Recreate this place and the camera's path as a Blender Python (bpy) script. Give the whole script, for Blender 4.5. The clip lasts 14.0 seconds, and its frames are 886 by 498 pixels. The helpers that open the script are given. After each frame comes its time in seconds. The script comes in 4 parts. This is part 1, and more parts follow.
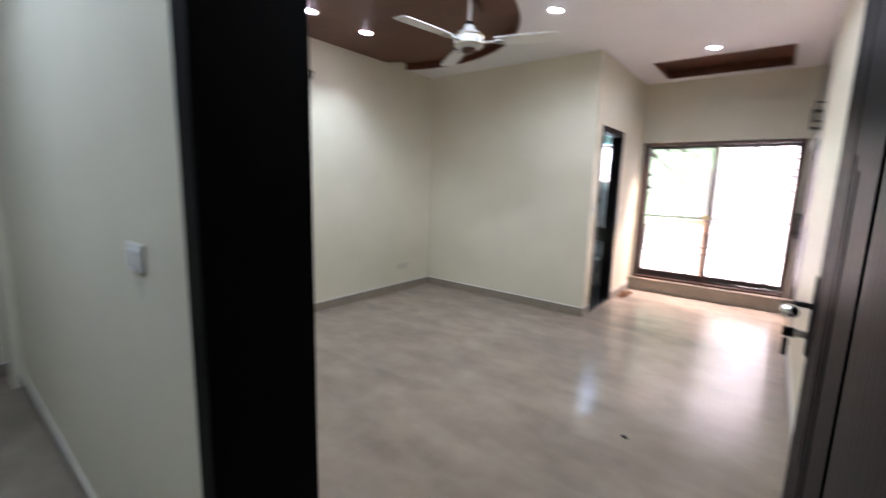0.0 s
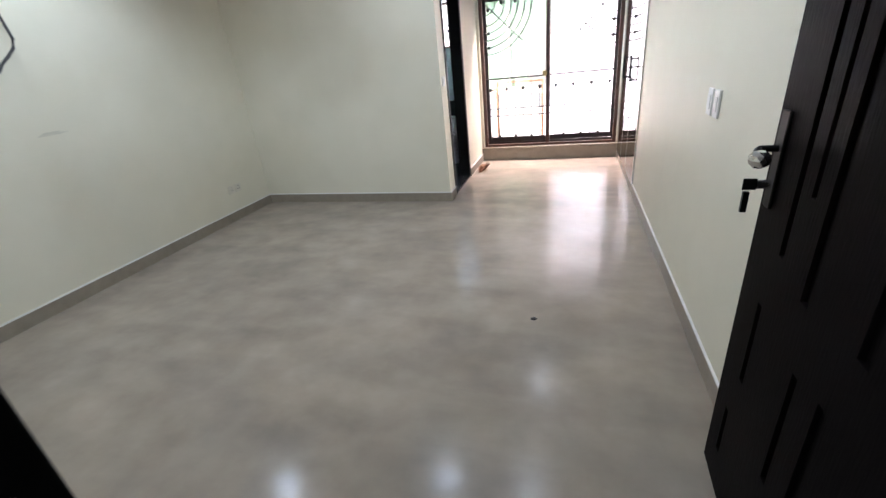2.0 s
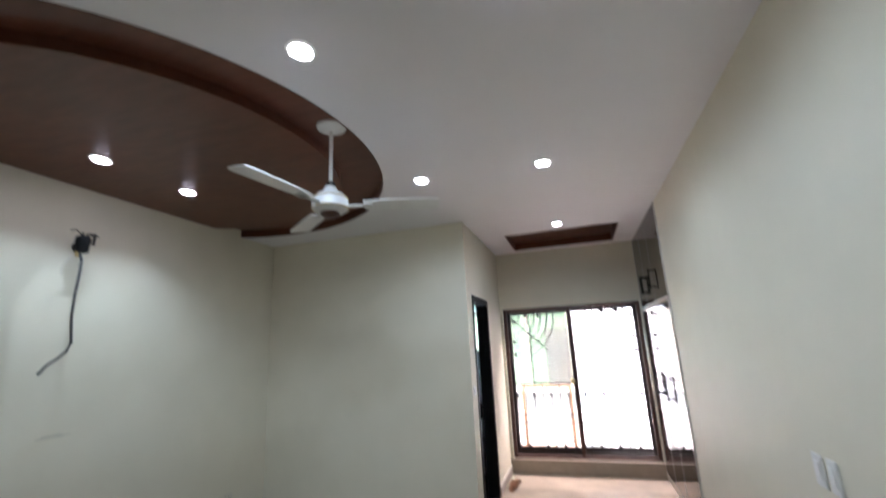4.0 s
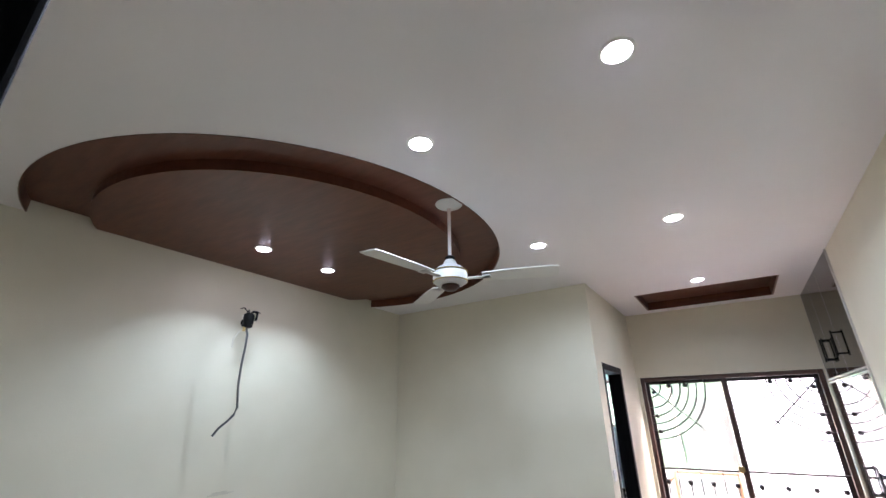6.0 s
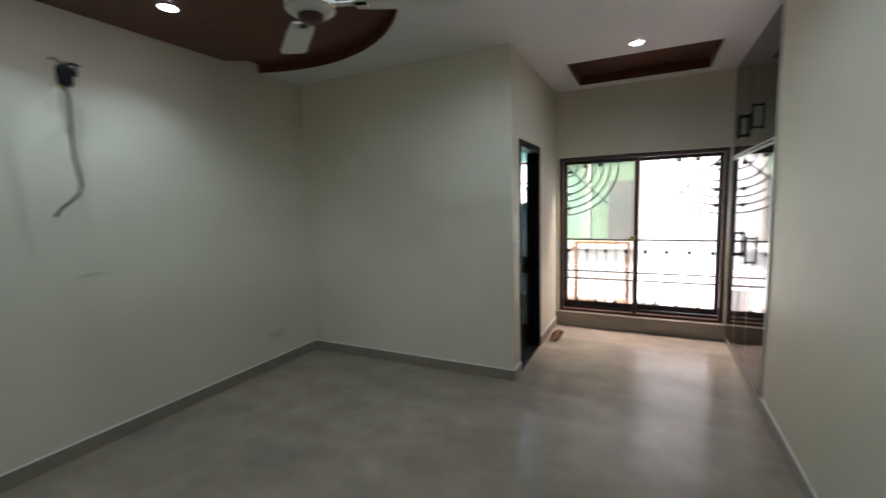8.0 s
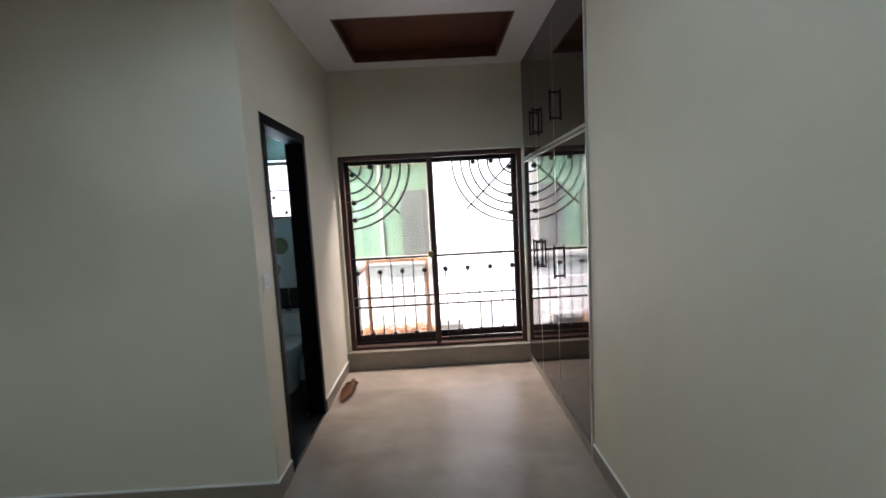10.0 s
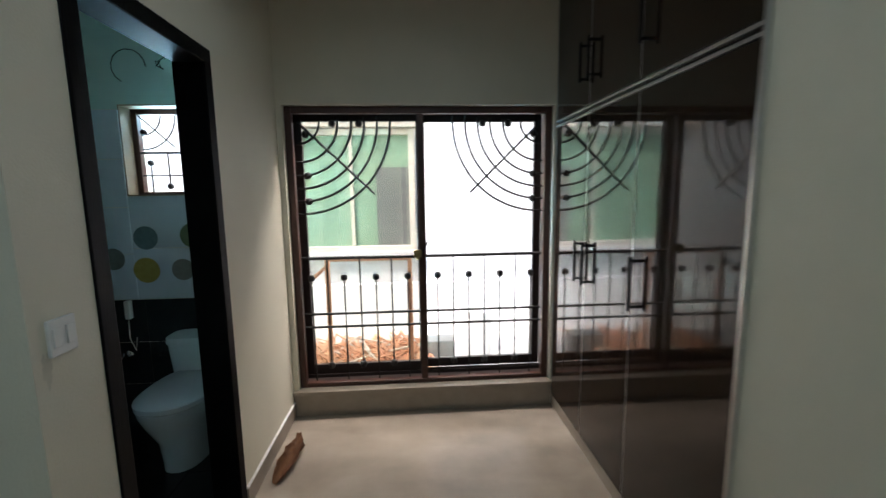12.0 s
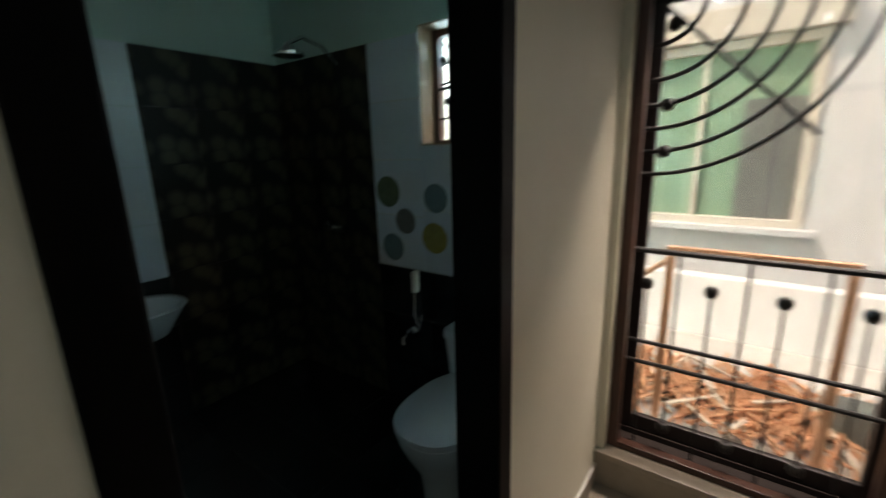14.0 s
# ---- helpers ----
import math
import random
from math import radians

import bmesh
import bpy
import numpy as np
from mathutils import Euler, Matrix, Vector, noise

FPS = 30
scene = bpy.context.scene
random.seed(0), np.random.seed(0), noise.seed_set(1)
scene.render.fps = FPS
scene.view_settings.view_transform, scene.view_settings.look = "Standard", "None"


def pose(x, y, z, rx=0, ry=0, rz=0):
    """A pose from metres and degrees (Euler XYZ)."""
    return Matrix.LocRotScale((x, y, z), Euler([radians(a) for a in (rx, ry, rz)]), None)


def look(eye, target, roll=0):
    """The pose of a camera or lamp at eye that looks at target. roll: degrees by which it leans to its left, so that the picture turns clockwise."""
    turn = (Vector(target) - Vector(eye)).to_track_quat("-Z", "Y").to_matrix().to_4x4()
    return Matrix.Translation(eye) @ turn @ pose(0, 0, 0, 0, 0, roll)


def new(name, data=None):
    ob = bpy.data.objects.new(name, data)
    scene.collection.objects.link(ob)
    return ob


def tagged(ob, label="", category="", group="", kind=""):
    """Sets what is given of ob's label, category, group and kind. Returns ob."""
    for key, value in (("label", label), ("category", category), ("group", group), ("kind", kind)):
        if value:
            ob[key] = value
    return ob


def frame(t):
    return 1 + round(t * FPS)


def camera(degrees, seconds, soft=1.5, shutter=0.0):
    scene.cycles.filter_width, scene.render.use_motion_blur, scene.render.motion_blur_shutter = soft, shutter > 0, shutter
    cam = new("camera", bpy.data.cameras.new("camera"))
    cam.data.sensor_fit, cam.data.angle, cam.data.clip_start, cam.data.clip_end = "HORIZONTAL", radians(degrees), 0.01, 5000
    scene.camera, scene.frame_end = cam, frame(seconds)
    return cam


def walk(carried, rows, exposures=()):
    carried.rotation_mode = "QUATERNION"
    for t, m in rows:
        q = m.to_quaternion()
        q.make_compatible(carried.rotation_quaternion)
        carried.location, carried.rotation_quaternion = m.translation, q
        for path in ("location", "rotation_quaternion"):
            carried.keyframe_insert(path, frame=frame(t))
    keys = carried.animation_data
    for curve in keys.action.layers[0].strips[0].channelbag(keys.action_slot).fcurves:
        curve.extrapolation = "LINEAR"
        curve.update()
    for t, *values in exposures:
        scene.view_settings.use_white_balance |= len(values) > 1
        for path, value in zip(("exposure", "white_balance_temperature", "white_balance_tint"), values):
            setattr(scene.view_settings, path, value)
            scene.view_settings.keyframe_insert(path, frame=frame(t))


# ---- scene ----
cam = camera(93.3, 14.0, soft=1.4, shutter=0.6)
PATH = [
    (0, (0.243, 0.347, 1.448), (-0.979, 1.9, 1.138), 1.6),
    (0.5, (0.126, 0.439, 1.449), (-0.685, 2.217, 1.021), -1.4),
    (1, (0.017, 0.541, 1.427), (-0.644, 2.335, 0.839), -3.3),
    (1.5, (-0.068, 0.668, 1.386), (-0.702, 2.397, 0.606), -5.6),
    (2, (-0.126, 0.772, 1.391), (-0.694, 2.505, 0.57), -6.0),
    (2.5, (-0.229, 0.84, 1.442), (-0.682, 2.719, 0.925), -3.4),
    (3, (-0.321, 0.905, 1.513), (-0.723, 2.858, 1.355), -3.3),
    (3.5, (-0.321, 0.931, 1.58), (-0.799, 2.864, 1.769), -3.1),
    (4, (-0.335, 0.939, 1.628), (-0.904, 2.802, 2.08), -2.8),
    (4.2, (-0.329, 0.94, 1.639), (-0.948, 2.751, 2.22), -2.5),
    (6.3, (-0.339, 0.925, 1.696), (-1.391, 2.462, 2.425), -0.1),
    (6.5, (-0.321, 0.949, 1.693), (-1.397, 2.504, 2.345), -0.1),
    (7, (-0.288, 1.065, 1.685), (-1.433, 2.683, 1.955), -0.5),
    (7.5, (-0.274, 1.239, 1.645), (-1.38, 2.896, 1.468), -1.5),
    (8, (-0.296, 1.478, 1.598), (-1.177, 3.259, 1.373), -1.7),
    (8.5, (-0.368, 1.752, 1.624), (-0.933, 3.665, 1.482), -0.2),
    (9, (-0.365, 2.027, 1.585), (-0.636, 4.004, 1.449), -1.4),
    (9.2, (-0.343, 2.172, 1.538), (-0.55, 4.157, 1.403), -2.2),
    (11.3, (-0.485, 3.553, 1.55), (-0.228, 5.514, 1.253), -0.6),
    (11.5, (-0.487, 3.661, 1.547), (-0.225, 5.626, 1.281), -0.5),
    (12, (-0.489, 3.986, 1.526), (-0.35, 5.963, 1.254), -0.8),
    (12.5, (-0.622, 4.276, 1.527), (-0.658, 6.264, 1.314), 0.1),
    (13, (-0.722, 4.566, 1.508), (-0.973, 6.538, 1.285), 0.0),
    (13.5, (-0.82, 4.813, 1.515), (-1.5, 6.668, 1.203), -1.2),
    (14, (-0.906, 5.066, 1.505), (-2.058, 6.634, 1.039), -1.6),
]
EXPOSURES = [(0, 3.35, 6350, 34), (0.5, 3.35, 6300, 32), (1, 3.5, 6200, 29), (2, 3.35, 6100, 29), (3, 3.1, 6150, 31), (3.5, 2.9, 6050, 31), (4, 2.85, 6000, 28), (6.5, 3.3, 6050, 31), (7, 2.68, 6050, 29), (7.5, 2.2, 6050, 21), (8.5, 2.08, 6300, 24), (9, 2.08, 6200, 26), (11.5, 1.6, 5900, 13), (12, 1.5, 5900, 13), (12.5, 1.35, 6050, 13), (13, 0.9, 6050, 12), (13.5, 0.45, 6200, 11), (14, 1.0, 6700, 15)]
walk(cam, [(t, look(eye, target, roll)) for t, eye, target, roll in PATH], EXPOSURES)

# ---- plan (metres) ----
XW, XC, XE = -3.63, -1.335, 0.478         # west wall, alcove corner, east wall
YS, YC, YW = 0.940, 4.928, 6.772          # room side of the door wall, alcove corner, window wall
YH = 0.695                                # hall side of the door wall
H = 2.856                                 # ceiling
DX0, DX1, DZ = -0.66, 0.352, 2.14         # entrance opening
BY0, BY1, BZ = 5.132, 5.918, 2.131        # bathroom opening
WX0, WX1, WZ0, WZ1 = -1.30, 0.455, 0.18, 2.08   # window
VX0, VX1, VZ0, VZ1 = -2.275, -1.56, 1.525, 2.08  # bathroom window
BXE, BXW, BYS = -1.475, -3.45, 5.06       # bathroom inside faces
WARDX, WARDY = 0.467, 5.105                # wardrobe front and near end

# ---- world, sun, lamps ----
world = bpy.data.worlds.new("world")
scene.world = world
world.use_nodes = True
wn = world.node_tree
sky = wn.nodes.new("ShaderNodeTexSky")
sky.sky_type, sky.sun_disc = "NISHITA", False
SUN = Vector((-0.40, -0.36, 0.84)).normalized()
sky.sun_elevation = math.asin(SUN.z)
sky.sun_rotation = math.atan2(SUN.x, SUN.y)
sky.air_density, sky.dust_density = 1.4, 3.0
wn.links.new(sky.outputs[0], wn.nodes["Background"].inputs[0])
wn.nodes["Background"].inputs[1].default_value = 0.15
sun = new("sun", bpy.data.lights.new("sun", "SUN"))
sun.data.energy, sun.data.angle, sun.data.color = 4.0, radians(0.6), (1.0, 0.90, 0.81)
sun.matrix_world = look((0, 8, 6), Vector((0, 8, 6)) - SUN)
LED = (0.68, 0.91, 0.95)
LAMP_W = 3.2


def led_lamp(x, y, z, watts, wide, colour, soft):
    d = bpy.data.lights.new("downlight_lamp", "SPOT")
    d.energy, d.color, d.spot_size, d.spot_blend, d.shadow_soft_size = watts, colour, radians(wide), 0.65, soft
    o = new("downlight_lamp", d)
    o.matrix_world = look((x, y, z), (x, y, z - 1))
    return o


# added fill lamp hidden below the sill outside, brightens the bathroom's upper walls
bath_fill_up = new("bathroom_fill_up", bpy.data.lights.new("bathroom_fill_up", "AREA"))
bath_fill_up.data.shape, bath_fill_up.data.size, bath_fill_up.data.size_y = "RECTANGLE", 0.5, 0.5
bath_fill_up.data.energy, bath_fill_up.data.color = 165.0, (0.44, 0.80, 1.0)
bath_fill_up.matrix_world = look((VX0 - 0.27, 7.24, 1.22), (VX0 + 0.2, 5.9, 2.65))
# added fill lamp outside the pane, standing in for sky light on the toilet
bath_fill_down = new("bathroom_fill_down", bpy.data.lights.new("bathroom_fill_down", "AREA"))
bath_fill_down.data.shape, bath_fill_down.data.size, bath_fill_down.data.size_y = "RECTANGLE", 0.6, 0.4
bath_fill_down.data.energy, bath_fill_down.data.color = 4.5, (0.44, 0.80, 1.0)
bath_fill_down.matrix_world = look((-1.92, 7.20, 2.12), (-1.86, 6.35, 0.5))
# unseen fill lamp above the window head, added to brighten the alcove floor
alcove_fill = new("alcove_fill_lamp", bpy.data.lights.new("alcove_fill_lamp", "AREA"))
alcove_fill.data.shape, alcove_fill.data.size, alcove_fill.data.size_y = "RECTANGLE", 1.7, 0.4
alcove_fill.data.energy, alcove_fill.data.color = 72.0, (1.0, 0.88, 0.76)
alcove_fill.matrix_world = look((-0.42, 7.16, 2.46), (-0.42, 5.9, 0.0))

# ---- materials ----
def mat(name, c1, c2=None, scale=6.0, rough=0.5, rvar=0.1, bump=0.0, bscale=60.0, metal=0.0, stretch=(1, 1, 1), coat=0.0, big=0.9, spec=0.5, random=0.0, detail=6.0):
    """Two colours mixed by noise at two scales, with uneven gloss and fine relief."""
    m = bpy.data.materials.new(name)
    m.use_nodes = True
    nt = m.node_tree
    n, ln = nt.nodes, nt.links
    b = n["Principled BSDF"]
    tc = n.new("ShaderNodeTexCoord")
    mp = n.new("ShaderNodeMapping")
    mp.inputs["Scale"].default_value = stretch
    ln.new(tc.outputs["Object"], mp.inputs[0])
    fine = n.new("ShaderNodeTexNoise")
    fine.inputs["Scale"].default_value, fine.inputs["Detail"].default_value = scale, detail
    ln.new(mp.outputs[0], fine.inputs["Vector"])
    wide = n.new("ShaderNodeTexNoise")
    wide.inputs["Scale"].default_value, wide.inputs["Detail"].default_value = big, 3.0
    ln.new(tc.outputs["Object"], wide.inputs["Vector"])
    add = n.new("ShaderNodeMath")
    add.operation = "ADD"
    ln.new(fine.outputs[0], add.inputs[0])
    ln.new(wide.outputs[0], add.inputs[1])
    rg = n.new("ShaderNodeMapRange")
    rg.inputs["From Min"].default_value, rg.inputs["From Max"].default_value = 0.62, 1.38
    ln.new(add.outputs[0], rg.inputs["Value"])
    fac = rg.outputs[0]
    if random:
        oi = n.new("ShaderNodeObjectInfo")
        mr = n.new("ShaderNodeMath")
        mr.operation = "MULTIPLY_ADD"
        mr.inputs[1].default_value = random
        ln.new(oi.outputs["Random"], mr.inputs[0])
        ln.new(fac, mr.inputs[2])
        fac = mr.outputs[0]
    mix = n.new("ShaderNodeMix")
    mix.data_type = "RGBA"
    mix.inputs["A"].default_value = (*c1, 1)
    mix.inputs["B"].default_value = (*(c2 or c1), 1)
    ln.new(fac, mix.inputs["Factor"])
    ln.new(mix.outputs["Result"], b.inputs["Base Color"])
    rr = n.new("ShaderNodeMapRange")
    rr.inputs["To Min"].default_value, rr.inputs["To Max"].default_value = max(0.0, rough - rvar), min(1.0, rough + rvar)
    ln.new(wide.outputs[0], rr.inputs["Value"])
    ln.new(rr.outputs[0], b.inputs["Roughness"])
    b.inputs["Metallic"].default_value = metal
    b.inputs["Specular IOR Level"].default_value = spec
    b.inputs["Coat Weight"].default_value = coat
    b.inputs["Coat Roughness"].default_value = 0.04
    if bump:
        fb = n.new("ShaderNodeTexNoise")
        fb.inputs["Scale"].default_value, fb.inputs["Detail"].default_value = bscale, 4.0
        ln.new(mp.outputs[0], fb.inputs["Vector"])
        bp = n.new("ShaderNodeBump")
        bp.inputs["Strength"].default_value, bp.inputs["Distance"].default_value = bump, 0.01
        ln.new(fb.outputs[0], bp.inputs["Height"])
        ln.new(bp.outputs[0], b.inputs["Normal"])
    return m


def marble(name):
    """Beige polished stone with drifting clouds, short grey streaks and pores."""
    m = mat(name, (0.285, 0.238, 0.185), (0.41, 0.352, 0.285), 3.0, 0.13, 0.0, 0.05, 5.0, big=0.9, spec=0.17)
    nt = m.node_tree
    n, ln = nt.nodes, nt.links
    b = n["Principled BSDF"]
    tc = n.new("ShaderNodeTexCoord")
    mp = n.new("ShaderNodeMapping")
    mp.inputs["Rotation"].default_value = (0, 0, radians(28))
    mp.inputs["Scale"].default_value = (1.0, 2.6, 1)
    ln.new(tc.outputs["Object"], mp.inputs[0])
    v = n.new("ShaderNodeTexNoise")
    v.inputs["Scale"].default_value, v.inputs["Detail"].default_value, v.inputs["Distortion"].default_value = 1.5, 9.0, 0.3
    ln.new(mp.outputs[0], v.inputs["Vector"])
    rp = n.new("ShaderNodeValToRGB")
    rp.color_ramp.elements[0].position, rp.color_ramp.elements[1].position = 0.33, 0.70
    rp.color_ramp.elements[0].color, rp.color_ramp.elements[1].color = (0.74, 0.73, 0.74, 1), (1.06, 1.04, 1.02, 1)
    ln.new(v.outputs[0], rp.inputs[0])
    mul = n.new("ShaderNodeMix")
    mul.data_type, mul.blend_type = "RGBA", "MULTIPLY"
    mul.inputs["Factor"].default_value = 0.78
    fl = n.new("ShaderNodeTexNoise")
    fl.inputs["Scale"].default_value, fl.inputs["Detail"].default_value = 7.0, 5.0
    ln.new(tc.outputs["Object"], fl.inputs["Vector"])
    rf = n.new("ShaderNodeValToRGB")
    rf.color_ramp.elements[0].position, rf.color_ramp.elements[1].position = 0.34, 0.66
    rf.color_ramp.elements[0].color, rf.color_ramp.elements[1].color = (0.89, 0.885, 0.88, 1), (1.07, 1.06, 1.045, 1)
    ln.new(fl.outputs[0], rf.inputs[0])
    fm = n.new("ShaderNodeMix")
    fm.data_type, fm.blend_type = "RGBA", "MULTIPLY"
    fm.inputs["Factor"].default_value = 0.6
    old = b.inputs["Base Color"].links[0].from_socket
    ln.new(old, mul.inputs["A"])
    ln.new(rp.outputs[0], mul.inputs["B"])
    ln.new(mul.outputs["Result"], fm.inputs["A"])
    ln.new(rf.outputs[0], fm.inputs["B"])
    ln.new(fm.outputs["Result"], b.inputs["Base Color"])
    # worn and polished patches
    gl = n.new("ShaderNodeTexNoise")
    gl.inputs["Scale"].default_value, gl.inputs["Detail"].default_value, gl.inputs["Distortion"].default_value = 3.4, 4.0, 0.2
    ln.new(tc.outputs["Object"], gl.inputs["Vector"])
    rg = n.new("ShaderNodeMapRange")
    rg.inputs["From Min"].default_value, rg.inputs["From Max"].default_value = 0.30, 0.70
    rg.inputs["To Min"].default_value, rg.inputs["To Max"].default_value = 0.16, 0.255
    ln.new(gl.outputs[0], rg.inputs["Value"])
    ln.new(rg.outputs[0], b.inputs["Roughness"])
    return m


def mosaic(name):
    """Dark shower tiles printed with brown and olive pebbles."""
    m = mat(name, (0.012, 0.013, 0.010), (0.03, 0.028, 0.02), 9.0, 0.45, 0.1, spec=0.3)
    nt = m.node_tree
    n, ln = nt.nodes, nt.links
    b = n["Principled BSDF"]
    tc = n.new("ShaderNodeTexCoord")
    v = n.new("ShaderNodeTexVoronoi")
    v.inputs["Scale"].default_value = 9.0
    ln.new(tc.outputs["Object"], v.inputs["Vector"])
    rp = n.new("ShaderNodeValToRGB")
    rp.color_ramp.elements[0].position, rp.color_ramp.elements[1].position = 0.25, 0.55
    rp.color_ramp.elements[0].color, rp.color_ramp.elements[1].color = (0.065, 0.06, 0.036, 1), (0.007, 0.007, 0.006, 1)
    ln.new(v.outputs["Distance"], rp.inputs[0])
    ln.new(rp.outputs[0], b.inputs["Base Color"])
    return m


def glow(name, colour, strength):
    m = bpy.data.materials.new(name)
    m.use_nodes = True
    b = m.node_tree.nodes["Principled BSDF"]
    b.inputs["Base Color"].default_value = (0.8, 0.8, 0.8, 1)
    b.inputs["Emission Color"].default_value = (*colour, 1)
    b.inputs["Emission Strength"].default_value = strength
    return m


def clear_glass(name, tint=(1, 1, 1), rough=0.0):
    """A thin pane: clear, with its mirror reflection."""
    m = bpy.data.materials.new(name)
    m.use_nodes = True
    nt = m.node_tree
    n, ln = nt.nodes, nt.links
    n.remove(n["Principled BSDF"])
    tr, gl, mx, fr = n.new("ShaderNodeBsdfTransparent"), n.new("ShaderNodeBsdfGlossy"), n.new("ShaderNodeMixShader"), n.new("ShaderNodeFresnel")
    tr.inputs[0].default_value = (*tint, 1)
    gl.inputs["Roughness"].default_value = rough
    fr.inputs[0].default_value = 1.45
    ln.new(fr.outputs[0], mx.inputs[0])
    ln.new(tr.outputs[0], mx.inputs[1])
    ln.new(gl.outputs[0], mx.inputs[2])
    ln.new(mx.outputs[0], n["Material Output"].inputs[0])
    return m


M_WALL = mat("cream_wall_paint", (0.67, 0.628, 0.495), (0.735, 0.692, 0.56), 3.0, 0.55, 0.08, 0.12, 140.0, big=0.5)
# the teal cast of the bathroom's light is put into this paint
M_BATHW = mat("light_tinted_bathroom_paint", (0.43, 0.59, 0.55), (0.49, 0.65, 0.60), 3.0, 0.55, 0.08, 0.1, 120.0, big=0.6)
M_CEIL = mat("white_ceiling_paint", (0.76, 0.74, 0.755), (0.80, 0.785, 0.795), 2.5, 0.7, 0.08, 0.05, 120.0, big=0.4)
M_FLOOR = marble("polished_beige_marble")
M_SKIRT = mat("taupe_stone_skirting", (0.235, 0.195, 0.150), (0.32, 0.272, 0.212), 14.0, 0.35, 0.1, 0.05, 80.0)
M_GROUT = mat("white_grout", (0.74, 0.73, 0.69), (0.80, 0.79, 0.75), 20.0, 0.8)
M_WOOD = mat("brown_wood_ceiling", (0.080, 0.026, 0.014), (0.165, 0.058, 0.032), 5.0, 0.36, 0.1, 0.10, 14.0, stretch=(1, 5, 5), spec=0.35)
M_DOOR = mat("dark_stained_door", (0.0026, 0.002, 0.002), (0.006, 0.0044, 0.0042), 7.0, 0.50, 0.08, 0.12, 22.0, stretch=(8, 8, 0.7), spec=0.018)
M_FRAME = mat("black_brown_door_frame", (0.0022, 0.002, 0.0022), (0.004, 0.0035, 0.0035), 6.0, 0.5, 0.08, 0.06, 30.0, stretch=(6, 6, 0.8), spec=0.08)
M_LAM = mat("espresso_gloss_laminate", (0.018, 0.0105, 0.0065), (0.030, 0.0185, 0.012), 4.0, 0.06, 0.02, 0.0, stretch=(9, 9, 0.6))
M_ALU = mat("brushed_aluminium", (0.55, 0.54, 0.52), (0.66, 0.65, 0.63), 40.0, 0.35, 0.08, metal=0.9)
M_CHROME = mat("chrome", (0.75, 0.75, 0.76), None, 10.0, 0.12, 0.05, metal=1.0)
M_BLACK = mat("black_metal", (0.003, 0.003, 0.003), (0.006, 0.006, 0.006), 12.0, 0.45, 0.1, spec=0.12)
M_IRON = mat("dark_wrought_iron", (0.008, 0.007, 0.006), (0.016, 0.013, 0.011), 18.0, 0.5, 0.1, 0.1, 60.0)
M_WINF = mat("brown_window_frame", (0.042, 0.016, 0.010), (0.075, 0.029, 0.017), 8.0, 0.4, 0.1, 0.05, 30.0)
M_SASH = mat("dark_sash_aluminium", (0.014, 0.009, 0.008), (0.024, 0.016, 0.013), 10.0, 0.4, 0.1)
M_WHITE = mat("white_enamel", (0.74, 0.74, 0.72), (0.80, 0.80, 0.78), 8.0, 0.3, 0.08)
M_PLASTIC = mat("white_plastic", (0.72, 0.71, 0.68), (0.78, 0.77, 0.74), 8.0, 0.4, 0.08)
M_CREAMPL = mat("cream_plastic", (0.60, 0.56, 0.46), (0.66, 0.62, 0.52), 8.0, 0.4, 0.08)
M_CERAM = mat("white_ceramic", (0.58, 0.66, 0.72), (0.64, 0.71, 0.76), 5.0, 0.08, 0.03, coat=0.4)
M_TILEW = mat("white_wall_tile", (0.50, 0.58, 0.66), (0.60, 0.67, 0.74), 5.0, 0.14, 0.04, random=0.25)
M_TILED = mat("black_wall_tile", (0.010, 0.011, 0.012), (0.022, 0.023, 0.024), 6.0, 0.16, 0.05, random=0.3)
M_MOSAIC = mosaic("dark_pebble_tile")
M_BATHFL = mat("black_floor_tile", (0.008, 0.008, 0.009), (0.018, 0.018, 0.018), 6.0, 0.25, 0.08, random=0.3)
M_DOTG = mat("olive_green_print", (0.10, 0.14, 0.08), (0.16, 0.20, 0.12), 30.0, 0.2)
M_DOTB = mat("grey_blue_print", (0.12, 0.18, 0.20), (0.18, 0.25, 0.27), 30.0, 0.2)
M_DOTY = mat("mustard_print", (0.32, 0.26, 0.06), (0.42, 0.36, 0.10), 30.0, 0.2)
M_DOTT = mat("taupe_print", (0.17, 0.175, 0.165), (0.24, 0.245, 0.23), 30.0, 0.2)
M_GLASS = clear_glass("window_glass")
M_TINT = clear_glass("grey_tinted_window_glass", (0.65, 0.64, 0.615))
M_GREEN = mat("green_tinted_glass", (0.18, 0.30, 0.19), (0.30, 0.43, 0.30), 1.4, 0.40, 0.05, big=0.6)
M_SHADE = mat("grey_blind", (0.13, 0.135, 0.125), (0.18, 0.185, 0.17), 3.0, 0.6, stretch=(1, 1, 5))
M_EXT = mat("white_exterior_paint", (0.70, 0.70, 0.69), (0.77, 0.77, 0.76), 4.0, 0.8, 0.1, 0.2, 40.0, big=0.4)
M_EXTC = mat("cream_exterior_trim", (0.66, 0.60, 0.50), (0.72, 0.67, 0.58), 5.0, 0.7, 0.1, 0.1, 40.0)
M_TERRA = mat("reddish_cane", (0.48, 0.18, 0.08), (0.68, 0.34, 0.18), 9.0, 0.75, 0.1, 0.3, 40.0, random=0.6)
M_ORANGE = mat("orange_primer_steel", (0.60, 0.29, 0.16), (0.70, 0.39, 0.24), 9.0, 0.55, 0.1, 0.1, 40.0)
